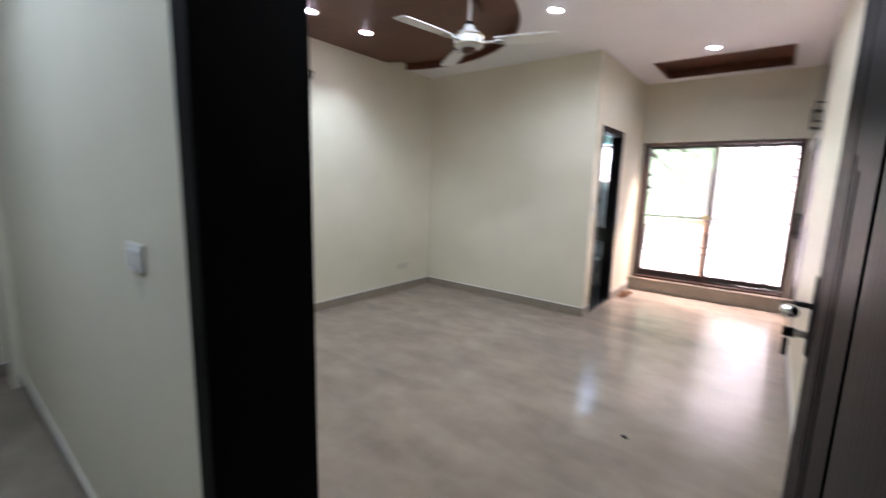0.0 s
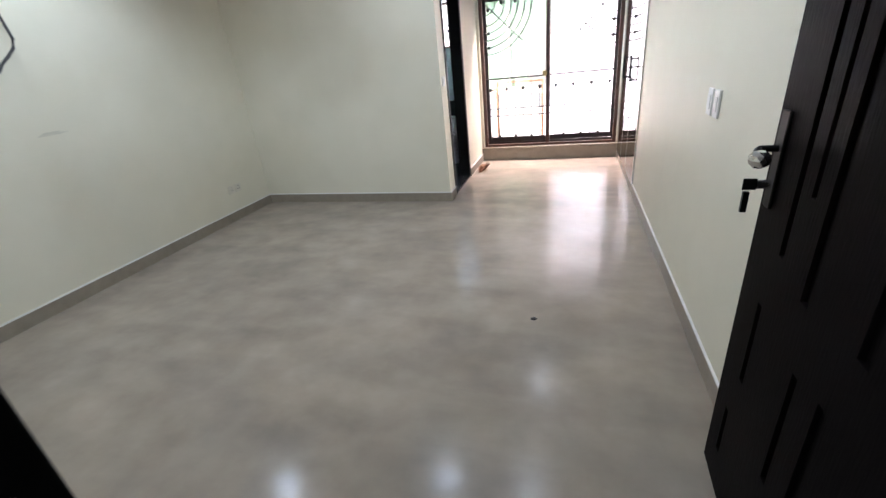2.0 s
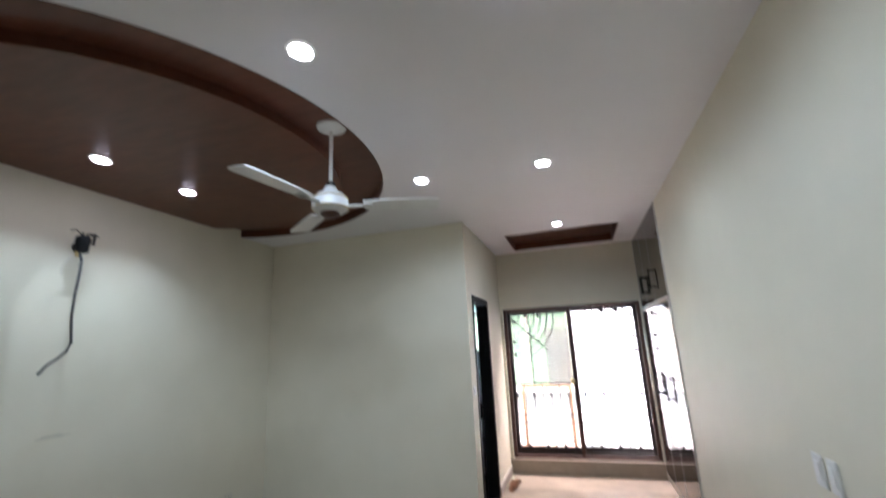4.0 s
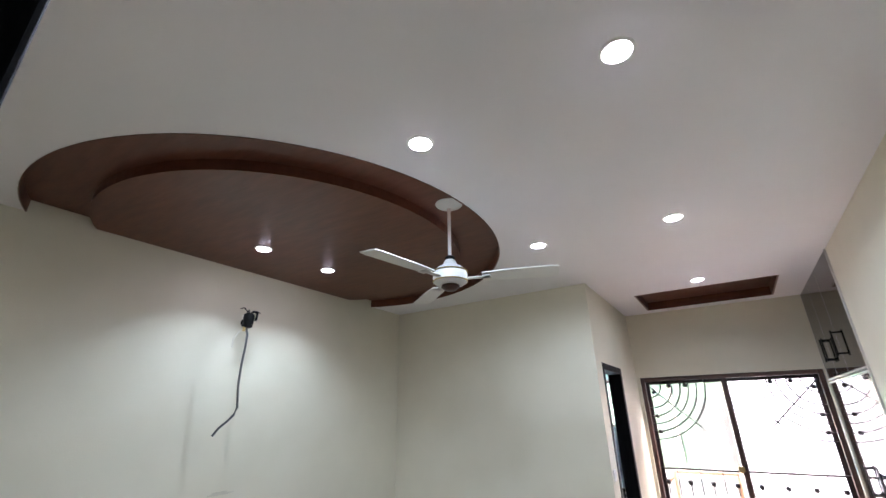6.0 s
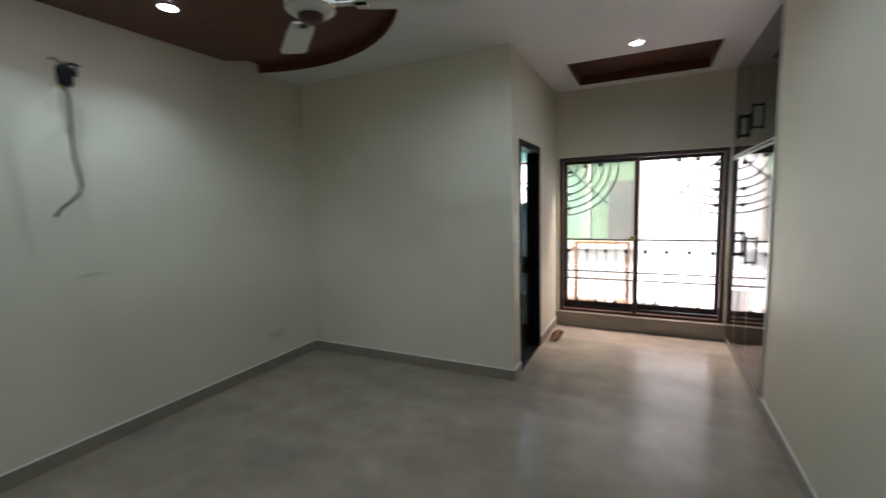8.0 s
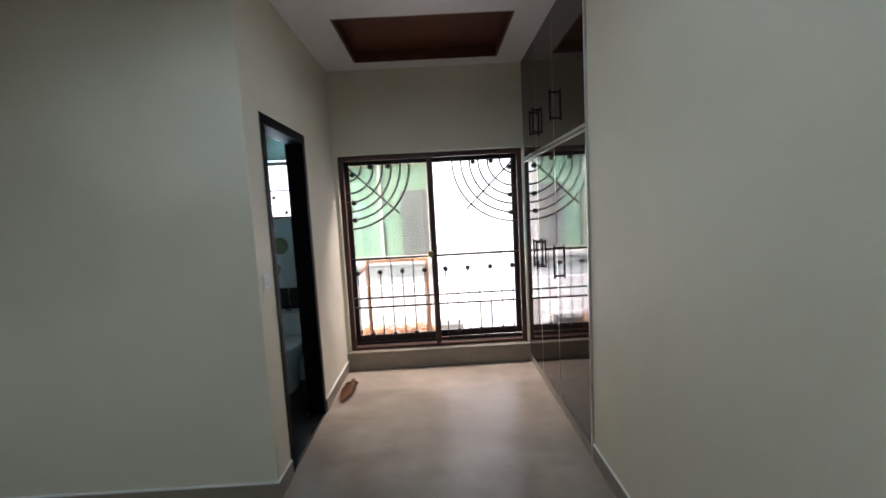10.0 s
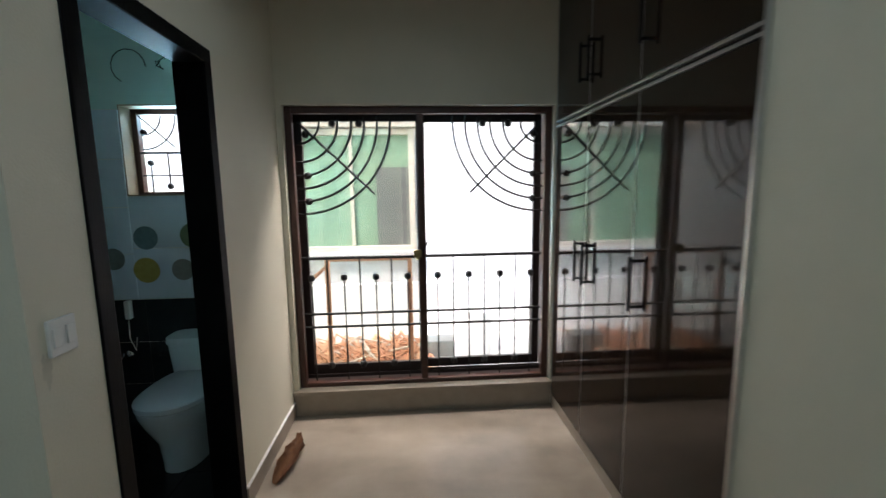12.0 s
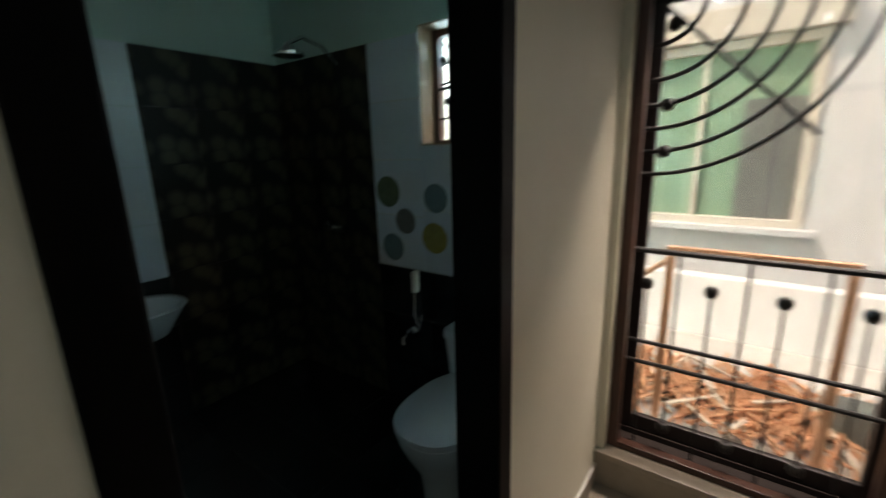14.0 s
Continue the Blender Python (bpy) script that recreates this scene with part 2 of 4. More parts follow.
M_CONC = mat("pale_concrete", (0.46, 0.44, 0.41), (0.58, 0.56, 0.52), 5.0, 0.85, 0.05, 0.3, 30.0)
M_DIRT = mat("dry_ground", (0.20, 0.17, 0.12), (0.32, 0.27, 0.20), 1.5, 0.95, 0.03, 0.3, 10.0, big=0.2)
M_BARK = mat("dry_brown_bark", (0.13, 0.055, 0.022), (0.28, 0.13, 0.055), 22.0, 0.8, 0.1, 0.5, 50.0, stretch=(4, 1, 1))
M_BRASS = mat("brass", (0.45, 0.33, 0.13), (0.55, 0.42, 0.20), 20.0, 0.3, 0.08, metal=1.0)
M_TAN = mat("tan_stone_lining", (0.20, 0.14, 0.085), (0.28, 0.205, 0.13), 10.0, 0.5, 0.1, 0.05, 60.0)
M_TEAL = mat("dark_teal_plastic", (0.03, 0.065, 0.06), (0.05, 0.09, 0.085), 8.0, 0.4, 0.08)
M_STRAW = mat("pale_split_cane", (0.62, 0.46, 0.34), (0.80, 0.70, 0.58), 9.0, 0.6, 0.1, 0.2, 40.0, random=0.4)
M_WIRE = mat("grey_cable_sheath", (0.045, 0.045, 0.045), (0.08, 0.08, 0.078), 20.0, 0.5, 0.1)
M_MARK = mat("grey_wall_mark", (0.52, 0.49, 0.39), (0.66, 0.62, 0.50), 16.0, 0.6, 0.1, big=9.0)
M_LED = glow("lit_led_disc", (0.93, 0.97, 1.0), 9.0)


# ---- mesh helpers ----
def box(bm, x0, y0, z0, x1, y1, z1, bevel=0.0):
    r = bmesh.ops.create_cube(bm, size=1.0, matrix=Matrix.Translation(((x0 + x1) / 2, (y0 + y1) / 2, (z0 + z1) / 2)) @ Matrix.Diagonal((x1 - x0, y1 - y0, z1 - z0, 1)))
    if bevel:
        es = list({e for v in r["verts"] for e in v.link_edges})
        bmesh.ops.bevel(bm, geom=es, offset=bevel, segments=2, profile=0.5, affect="EDGES")
    return bm


def boxes(*rows, bevel=0.0):
    bm = bmesh.new()
    for r in rows:
        box(bm, *r, bevel=bevel)
    return bm


def tube(pts, r, seg=8, bm=None, caps=True):
    """A round bar along the points."""
    bm = bm or bmesh.new()
    pts = [Vector(p) for p in pts]
    rings = []
    up = Vector((0.123, 0.456, 0.88)).normalized()
    for i, p in enumerate(pts):
        d = (pts[min(i + 1, len(pts) - 1)] - pts[max(i - 1, 0)]).normalized()
        a = d.cross(up).normalized()
        b = d.cross(a)
        rings.append([bm.verts.new(p + r * (a * math.cos(k * 2 * math.pi / seg) + b * math.sin(k * 2 * math.pi / seg))) for k in range(seg)])
    for u, v in zip(rings, rings[1:]):
        for k in range(seg):
            bm.faces.new((u[k], u[(k + 1) % seg], v[(k + 1) % seg], v[k]))
    if caps:
        bm.faces.new(rings[0])
        bm.faces.new(rings[-1][::-1])
    bmesh.ops.recalc_face_normals(bm, faces=bm.faces)
    return bm


def lathe(profile, at=(0, 0, 0), seg=28, bm=None):
    """A turned shape: (radius, z) rows about a vertical axis."""
    bm = bm or bmesh.new()
    rings = []
    for r, z in profile:
        rings.append([bm.verts.new((at[0] + r * math.cos(k * 2 * math.pi / seg), at[1] + r * math.sin(k * 2 * math.pi / seg), at[2] + z)) for k in range(seg)])
    for u, v in zip(rings, rings[1:]):
        for k in range(seg):
            bm.faces.new((u[k], u[(k + 1) % seg], v[(k + 1) % seg], v[k]))
    bm.faces.new(rings[0])
    bm.faces.new(rings[-1][::-1])
    bmesh.ops.recalc_face_normals(bm, faces=bm.faces)
    return bm


def ball(at, r, bm=None, squash=(1, 1, 1), u=14, v=9):
    bm = bm or bmesh.new()
    bmesh.ops.create_uvsphere(bm, u_segments=u, v_segments=v, radius=r, matrix=Matrix.Translation(at) @ Matrix.Diagonal((*squash, 1)))
    return bm


def prism(outline, z0, z1, bm=None):
    """A flat outline in x, y raised from z0 to z1."""
    bm = bm or bmesh.new()
    lo = [bm.verts.new((x, y, z0)) for x, y in outline]
    hi = [bm.verts.new((x, y, z1)) for x, y in outline]
    bm.faces.new(lo)
    bm.faces.new(hi)
    n = len(lo)
    for i in range(n):
        bm.faces.new((lo[i], lo[(i + 1) % n], hi[(i + 1) % n], hi[i]))
    bmesh.ops.recalc_face_normals(bm, faces=bm.faces)
    return bm


def prism_xz(outline, y0, y1):
    """An upright outline in x, z with its thickness along y."""
    bm = prism([(x, -z) for x, z in outline], y0, y1)
    bmesh.ops.transform(bm, matrix=Matrix(((1, 0, 0, 0), (0, 0, 1, 0), (0, -1, 0, 0), (0, 0, 0, 1))), verts=bm.verts)
    return bm


def mesh(name, bm, material, smooth=False):
    me = bpy.data.meshes.new(name)
    bm.to_mesh(me)
    bm.free()
    me.materials.append(material)
    if smooth:
        for p in me.polygons:
            p.use_smooth = True
        me.set_sharp_from_angle(angle=radians(40))
    return me


def part(name, bm, material, parent, label="", smooth=False):
    ob = new(name, mesh(name, bm, material, smooth))
    ob.parent = parent
    return tagged(ob, label)


def structure(name, bm, material, label, category, smooth=False):
    return tagged(new(name, mesh(name, bm, material, smooth)), label, category, kind="structure")


def thing(name, at, label, category, group=""):
    ob = new(name)
    ob.empty_display_size = 0.1
    ob.matrix_world = pose(*at)
    return tagged(ob, label, category, group)


# ---- the shell ----
structure("floor", boxes((XW - 0.02, YH + 0.15, -0.12, 1.12, YW + 0.02, 0.0)), M_FLOOR, "polished beige marble floor with grey clouding and streaks", "floor")
structure("wall_west", boxes((XW - 0.2, YS - 0.3, 0, XW, YC + 0.13, 3.05)), M_WALL, "cream painted plaster wall with a bracket and a socket", "wall")
structure("wall_alcove", boxes((XW, YC, 0, XC - 0.14, YC + 0.132, 3.05)), M_WALL, "cream painted plaster partition beside the bathroom", "wall")
structure("wall_bathroom", boxes((XC - 0.14, YC, 0, XC, BY0, 3.05), (XC - 0.14, BY1, 0, XC, YW, 3.05), (XC - 0.14, BY0, BZ, XC, BY1, 3.05)), M_WALL, "cream painted partition with the bathroom doorway", "wall")
structure("wall_window", boxes(
    (-4.2, YW, 0, VX0, 7.02, 3.05), (VX0, YW, 0, VX1, 7.02, VZ0), (VX0, YW, VZ1, VX1, 7.02, 3.05), (VX1, YW, 0, WX0, 7.02, 3.05),
    (WX0, YW, 0, WX1, 7.02, WZ0 - 0.03), (WX0, YW, WZ1, WX1, 7.02, 3.05), (WX1, YW, 0, 1.3, 7.02, 3.05)), M_WALL, "cream painted outer wall with a full-width window", "wall")
structure("wall_east", boxes((XE, YS, 0, 1.3, WARDY, 3.05)), M_WALL, "cream painted wall beside the wardrobe", "wall")
structure("wall_wardrobe", boxes((1.1, WARDY, 0, 1.3, YW, 3.05)), M_WALL, "plain wall behind the wardrobe", "wall")
structure("wall_entrance", boxes((-4.2, YH, 0, DX0, YS, 3.05), (DX1, YH, 0, 1.3, YS, 3.05), (DX0, YH, DZ, DX1, YS, 3.05)), M_WALL, "cream painted wall with the entrance doorway", "wall")

# ceiling with a round bite against the west wall and an oblong coffer in the alcove
CX, CY, CA, CB = -3.0, 2.915, 1.555, 1.64
IA, IB = 1.235, 1.335
RX0, RX1, RY0, RY1 = -1.035, 0.224, 5.733, 6.578


def cut_ellipse(a, b, steps=72):
    """The part of the ellipse east of the west wall, from its south end to its north end."""
    s = math.acos((XW - CX) / a)
    return [(CX + a * math.cos(-s + 2 * s * k / steps), CY + b * math.sin(-s + 2 * s * k / steps)) for k in range(steps + 1)]


arc = cut_ellipse(CA, CB)
outline = [(XW, YS)] + arc + [(XW, 5.6), (1.1, 5.6), (1.1, YS)]
bm = prism(outline, H, H + 0.13)
for r in ((XW, 5.6, H, 1.1, RY0, H + 0.13), (XW, RY0, H, RX0, RY1, H + 0.13), (RX1, RY0, H, 1.1, RY1, H + 0.13), (XW, RY1, H, 1.1, YW, H + 0.13)):
    box(bm, *r)
structure("ceiling", bm, M_CEIL, "white plasterboard ceiling with recessed lights", "ceiling")
structure("ceiling_slab", boxes((-4.2, -1.3, 3.05, 1.3, 7.02, 3.2)), M_CEIL, "concrete slab above the ceiling", "ceiling")

RT = H + 0.075
feature = thing("ceiling_feature", (CX, CY, H), "round brown wood ceiling tray cut by the wall", "ceiling panel")
inv = Matrix.Translation((-CX, -CY, -H))


def local(bm, m=inv):
    bmesh.ops.transform(bm, matrix=m, verts=bm.verts)
    return bm


part("groove_top", local(prism(arc, RT, RT + 0.02)), M_WOOD, feature, "dark wood inside of the groove")
rim = bmesh.new()
inner = cut_ellipse(CA - 0.006, CB - 0.006)
for (ax, ay), (bx, by), (cx_, cy_), (dx_, dy_) in zip(arc, arc[1:], inner, inner[1:]):
    v = [rim.verts.new(p) for p in ((cx_, cy_, H - 0.004), (dx_, dy_, H - 0.004), (dx_, dy_, RT), (cx_, cy_, RT), (ax, ay, H - 0.004), (bx, by, H - 0.004))]
    rim.faces.new((v[0], v[1], v[2], v[3]))
    rim.faces.new((v[0], v[4], v[5], v[1]))
bmesh.ops.remove_doubles(rim, verts=rim.verts, dist=0.0005)
part("rim", local(rim), M_WOOD, feature, smooth=True)
part("panel", local(prism(cut_ellipse(IA, IB), H + 0.010, RT)), M_WOOD, feature, "raised brown wood veneer panel")

coffer = thing("ceiling_coffer", ((RX0 + RX1) / 2, (RY0 + RY1) / 2, H), "oblong recessed brown wood ceiling coffer", "ceiling panel")
inv2 = Matrix.Translation((-(RX0 + RX1) / 2, -(RY0 + RY1) / 2, -H))
part("panel", local(boxes((RX0, RY0, H + 0.09, RX1, RY1, H + 0.11)), inv2), M_WOOD, coffer)
for r in ((RX0, RY0, H - 0.003, RX0 + 0.015, RY1, H + 0.09), (RX1 - 0.015, RY0, H - 0.003, RX1, RY1, H + 0.09), (RX0 + 0.015, RY0, H - 0.003, RX1 - 0.015, RY0 + 0.015, H + 0.09), (RX0 + 0.015, RY1 - 0.015, H - 0.003, RX1 - 0.015, RY1, H + 0.09)):
    part("side_board", local(boxes(r), inv2), M_WOOD, coffer)

# skirting
SK = 0.095


def skirting(x0, y0, x1, y1, h=SK):
    ob = structure("baseboard", boxes((x0, y0, 0, x1, y1, h)), M_SKIRT, "taupe stone skirting along the wall foot", "baseboard")
    part("grout_line", boxes((x0 + 0.001, y0 + 0.001, h, x1 - 0.001, y1 - 0.001, h + 0.009)), M_GROUT, ob, "pale grout line")


skirting(XW, YS, XW + 0.012, YC)
skirting(XW + 0.012, YC - 0.012, XC + 0.012, YC)
skirting(XC, YC, XC + 0.012, BY0 - 0.004)
skirting(XC, BY1 + 0.004, XC + 0.012, YW - 0.012)
skirting(XE - 0.012, YS, XE, WARDY - 0.004)
skirting(XW + 0.012, YS, DX0 - 0.08, YS + 0.012)
structure("window_plinth", boxes((XC, YW - 0.012, 0, WARDX, YW, WZ0 - 0.032), bevel=0.002), M_SKIRT, "taupe stone strip under the window", "trim")
structure("window_ledge", boxes((XC + 0.002, YW - 0.03, WZ0 - 0.03, WARDX, 7.03, WZ0), bevel=0.004), M_SKIRT, "taupe stone window ledge", "window sill")

# ---- the hall behind the entrance ----
structure("floor_hall", boxes((-4.2, -1.3, -0.12, 1.3, YH + 0.15, 0.0)), M_FLOOR, "polished marble floor of the hall", "floor")
structure("wall_hall_west", boxes((-4.2, -1.3, 0, -3.93, YH, 3.05)), M_WALL, "pale painted end wall of the hall", "wall")
structure("wall_hall_south", boxes((-4.0, -1.3, 0, 1.3, -1.15, 3.05)), M_WALL, "plain painted hall wall", "wall")
structure("wall_hall_east", boxes((1.15, -1.15, 0, 1.3, YH, 3.05)), M_WALL, "plain painted hall wall", "wall")
structure("ceiling_hall", boxes((-4.0, -1.15, H, 1.15, YH, H + 0.1)), M_CEIL, "white hall ceiling", "ceiling")
skirting(-3.93, -1.15, -3.918, YH)
skirting(-3.918, YH - 0.012, DX0 - 0.09, YH)


# ---- doors ----
def door_frame(name, x0, y0, x1, y1, z1, along, w, lip, label):
    """Posts and head round an opening; along: the axis of the wall. lip: how far it covers the wall's face."""
    ob = thing(name, ((x0 + x1) / 2, (y0 + y1) / 2, 0), label, "door frame")
    ob["kind"] = "structure"
    m = Matrix.Translation((-(x0 + x1) / 2, -(y0 + y1) / 2, 0))
    if along == "x":
        rows = (("post", (x0 - lip, y0, 0, x0 + w, y1, z1 - w)), ("post", (x1 - w, y0, 0, x1 + lip, y1, z1 - w)), ("head", (x0 - lip, y0, z1 - w, x1 + lip, y1, z1 + lip)))
    else:
        rows = (("post", (x0, y0 - lip, 0, x1, y0 + w, z1 - w)), ("post", (x0, y1 - w, 0, x1, y1 + lip, z1 - w)), ("head", (x0, y0 - lip, z1 - w, x1, y1 + lip, z1 + lip)))
    for n, r in rows:
        part(n, local(boxes(r, bevel=0.004), m), M_FRAME, ob)
    return ob


entry = door_frame("door_frame_1", DX0, YH - 0.008, DX1, YS + 0.006, DZ, "x", 0.03, 0.045, "black-brown wooden frame of the entrance door")
bathf = door_frame("door_frame_2", XC - 0.125, BY0, XC + 0.006, BY1, BZ, "y", 0.062, 0.0, "black-brown wooden frame of the bathroom door")

LEAF_W, LEAF_H, LEAF_T = 1.03, 2.09, 0.04
leaf = thing("door_1", (0.327, 1.005, 0.006, 0, 0, 87.5), "open dark stained panelled wooden entrance door", "door")
leaf["kind"] = "structure"
# in the leaf's own frame x runs from the hinge to the lock, y from 0 (face seen) to the back
part("panel", boxes((0, -LEAF_T, 0, LEAF_W, -0.012, LEAF_H), bevel=0.002), M_DOOR, leaf)
# grooves: distance from the lock edge, width, and the stretches of height that are cut
GROOVES = ((0.10, 0.026, ((0.13, 0.31),)), (0.145, 0.026, ((0.46, 0.72), (1.64, 1.96))), (0.190, 0.026, ((0.88, 1.51),)), (0.262, 0.020, ((1.05, 1.46),)), (0.340, 0.034, ((0.84, 1.92),)),
           (0.390, 0.026, ((0.36, 0.69),)), (0.505, 0.034, ((0.30, 0.71),)), (0.558, 0.036, ((0.86, 1.92),)), (0.660, 0.044, ((0.83, 1.51),)), (0.757, 0.044, ((0.87, 1.48),)), (0.90, 0.030, ((0.46, 0.72), (1.64, 1.96))))
face, edge = bmesh.new(), LEAF_W
for d, gw, cuts in GROOVES:
    x1, x0 = LEAF_W - d + gw / 2, LEAF_W - d - gw / 2
    box(face, x1, -0.012, 0, edge, 0, LEAF_H)
    z = 0.0
    for c0, c1 in cuts:
        box(face, x0, -0.012, z, x1, 0, c0)
        z = c1
    box(face, x0, -0.012, z, x1, 0, LEAF_H)
    edge = x0
box(face, 0, -0.012, 0, edge, 0, LEAF_H)
part("grooved_face", face, M_DOOR, leaf, "dark grooved front with carved vertical flutes")
lock = part("lock_plate", boxes((LEAF_W - 0.075, 0.0, 0.96, LEAF_W - 0.03, 0.008, 1.20), bevel=0.003), M_BLACK, leaf, "black lock plate")
part("door_handle", tube([(LEAF_W - 0.052, 0.005, 1.11), (LEAF_W - 0.052, 0.045, 1.11), (LEAF_W - 0.062, 0.052, 1.108), (LEAF_W - 0.080, 0.055, 1.10)], 0.009, 10), M_BLACK, lock, "black lever arm", smooth=True)
kb = bmesh.new()
bmesh.ops.create_icosphere(kb, subdivisions=2, radius=0.024, matrix=Matrix.Translation((LEAF_W - 0.098, 0.056, 1.095)) @ Matrix.Diagonal((1.25, 1, 0.95, 1)))
part("handle_knob", kb, M_CHROME, lock, "faceted chrome handle end")
part("cylinder", tube([(LEAF_W - 0.052, 0.0, 1.02), (LEAF_W - 0.052, 0.038, 1.02)], 0.012, 12), M_CHROME, lock, "chrome lock cylinder", smooth=True)
part("key", boxes((LEAF_W - 0.054, 0.035, 1.005, LEAF_W - 0.050, 0.066, 1.035), (LEAF_W - 0.058, 0.048, 0.945, LEAF_W - 0.046, 0.062, 1.0), bevel=0.001), M_BLACK, lock, "keys hanging in the lock")
for z in (0.25, 1.05, 1.85):
    part("hinge", tube([(0.0, -0.045, z - 0.05), (0.0, -0.045, z + 0.05)], 0.008, 8), M_CHROME, leaf, "steel hinge")

# ---- window ----
win = thing("window_1", ((WX0 + WX1) / 2, 6.86, WZ0), "full-width brown-framed sliding window with an iron grille", "window")
win["kind"] = "structure"
wi = Matrix.Translation((-(WX0 + WX1) / 2, -6.86, -WZ0))
FY0, FY1 = 6.815, 6.86
fr_rows = ((WX0, FY0, WZ0, WX0 + 0.045, FY1, WZ1), (WX1 - 0.045, FY0, WZ0, WX1, FY1, WZ1), (WX0 + 0.045, FY0, WZ1 - 0.045, WX1 - 0.045, FY1, WZ1), (WX0 + 0.045, FY0, WZ0, WX1 - 0.045, FY1, WZ0 + 0.03), (-0.452, FY0 + 0.004, WZ0 + 0.03, -0.408, FY1, WZ1 - 0.045))
frame_o = part("window_frame", local(boxes(*fr_rows[:4], bevel=0.004), wi), M_WINF, win, "brown painted steel frame")
part("mullion", local(boxes(fr_rows[4], bevel=0.004), wi), M_WINF, win)
part("sill_track", local(boxes((WX0, FY1, WZ0, WX1, 7.0, WZ0 + 0.02), (WX0, 6.925, WZ0 + 0.02, WX1, 6.932, WZ0 + 0.045), (WX0, 6.965, WZ0 + 0.02, WX1, 6.972, WZ0 + 0.045)), wi), M_SASH, win)


def sash(x0, x1, y0, glass, label):
    z0, z1, w = WZ0 + 0.045, WZ1 - 0.02, 0.055
    s = part("sash", local(boxes((x0, y0, z0, x0 + w, y0 + 0.03, z1), (x1 - w, y0, z0, x1, y0 + 0.03, z1), (x0 + w, y0, z0, x1 - w, y0 + 0.03, z0 + w + 0.012), (x0 + w, y0, z1 - w, x1 - w, y0 + 0.03, z1), bevel=0.003), wi), M_SASH, win, "dark aluminium sliding sash")
    p = part("pane", local(boxes((x0 + w - 0.005, y0 + 0.012, z0 + w, x1 - w + 0.005, y0 + 0.017, z1 - w + 0.005)), wi), glass, s, label)
    p.visible_shadow = False


sash(WX0 + 0.02, -0.405, 6.94, M_TINT, "grey-tinted glass pane")
sash(-0.455, WX1 - 0.02, 6.975, M_GLASS, "clear glass pane")
structure("window_head_board", boxes((WX0, FY1, WZ1 - 0.018, WX1, 7.02, WZ1 - 0.003)), M_SASH, "dark head track of the window", "trim")
for x0, x1 in ((WX0 + 0.001, WX0 + 0.012), (WX1 - 0.012, WX1 - 0.001)):
    structure("window_jamb_board", boxes((x0, FY1 + 0.002, WZ0 + 0.046, x1, 7.02, WZ1 - 0.02)), M_WINF, "brown lining of the window jamb", "trim")


def bar(pts, r=0.006, name="bar", seg=8):
    return part(name, local(tube(pts, r, seg), wi), M_IRON, win, smooth=True)


GY, GR = 6.88, 1.083
bar([(WX0 + 0.03, GY, GR), (WX1 - 0.03, GY, GR)], 0.012, "grille_rail")
for z in (0.690, 0.596):
    bar([(WX0 + 0.03, GY - 0.008, z), (WX1 - 0.03, GY - 0.008, z)], 0.009, "grille_rail")


def knob(x, z):
    part("grille_knob", local(lathe([(0.004, -0.024), (0.017, -0.020), (0.024, -0.008), (0.024, 0.008), (0.017, 0.020), (0.004, 0.024)], (x, GY - 0.002, z), 14), wi), M_IRON, win, smooth=True)


for x in (-1.2, -0.976, -0.757, -0.537, -0.326, -0.105, 0.118, 0.340):
    bar([(x, GY, WZ0 + 0.01), (x, GY, 0.945)], 0.0055)
    knob(x, 0.945)
for x in (-1.09, -0.866, -0.648, -0.216, 0.006, 0.229):
    bar([(x, GY, 0.315), (x, GY, GR)], 0.0055)
    knob(x, 0.312)


def fan_of_arcs(cx, cz, sx):
    """Quarter rings round an upper corner, some ending in knobs, with one slanting stay."""
    for i, r in enumerate((0.14, 0.26, 0.35, 0.435, 0.52, 0.605)):
        a0, a1 = -4, 94
        bar([(cx + sx * r * math.cos(radians(a0 + (a1 - a0) * k / 24)), GY, cz - r * math.sin(radians(a0 + (a1 - a0) * k / 24))) for k in range(25)], 0.008, "grille_ring")
        if i in (1, 3):
            knob(cx + sx * (r - 0.035), cz - 0.012)
        if i in (0, 2, 4):
            knob(cx + sx * 0.05, cz - r + (0.06 if i == 0 else 0.0))
    bar([(cx, GY - 0.010, cz), (cx + sx * 0.49, GY - 0.010, cz - 0.475)], 0.008, "grille_stay")


fan_of_arcs(-1.235, 1.992, 1)
fan_of_arcs(0.395, 1.992, -1)
latch = part("latch", local(boxes((-0.49, 6.80, 1.085, -0.435, 6.817, 1.135), (-0.475, 6.795, 1.07, -0.45, 6.815, 1.09), bevel=0.004), wi), M_BRASS, win, "small brass padlock and hasp")
part("hasp", local(tube([(-0.43, 6.805, 1.11), (-0.415, 6.80, 1.15), (-0.395, 6.80, 1.19)], 0.006, 8), wi), M_BLACK, latch, "black hook")

# ---- bathroom ----
structure("floor_bathroom", boxes((BXW, BYS, -0.1, BXE, YW, 0.004)), M_GROUT, "dark tiled bathroom floor", "floor")
structure("wall_bathroom_west", boxes((BXW - 0.12, BYS, 0, BXW, YW, 3.05)), M_BATHW, "bathroom end wall, tiled below, painted above", "wall")
structure("wall_bathroom_north", prism_xz([(BXW, 2.052), (VX0, 2.052), (VX0, VZ1 + 0.002), (VX1, VZ1 + 0.002), (VX1, 2.052), (BXE, 2.052), (BXE, H), (BXW, H)], YW - 0.003, YW), M_BATHW, "bathroom wall above the tiles, its paint tinted grey-green for the cool light", "wall")
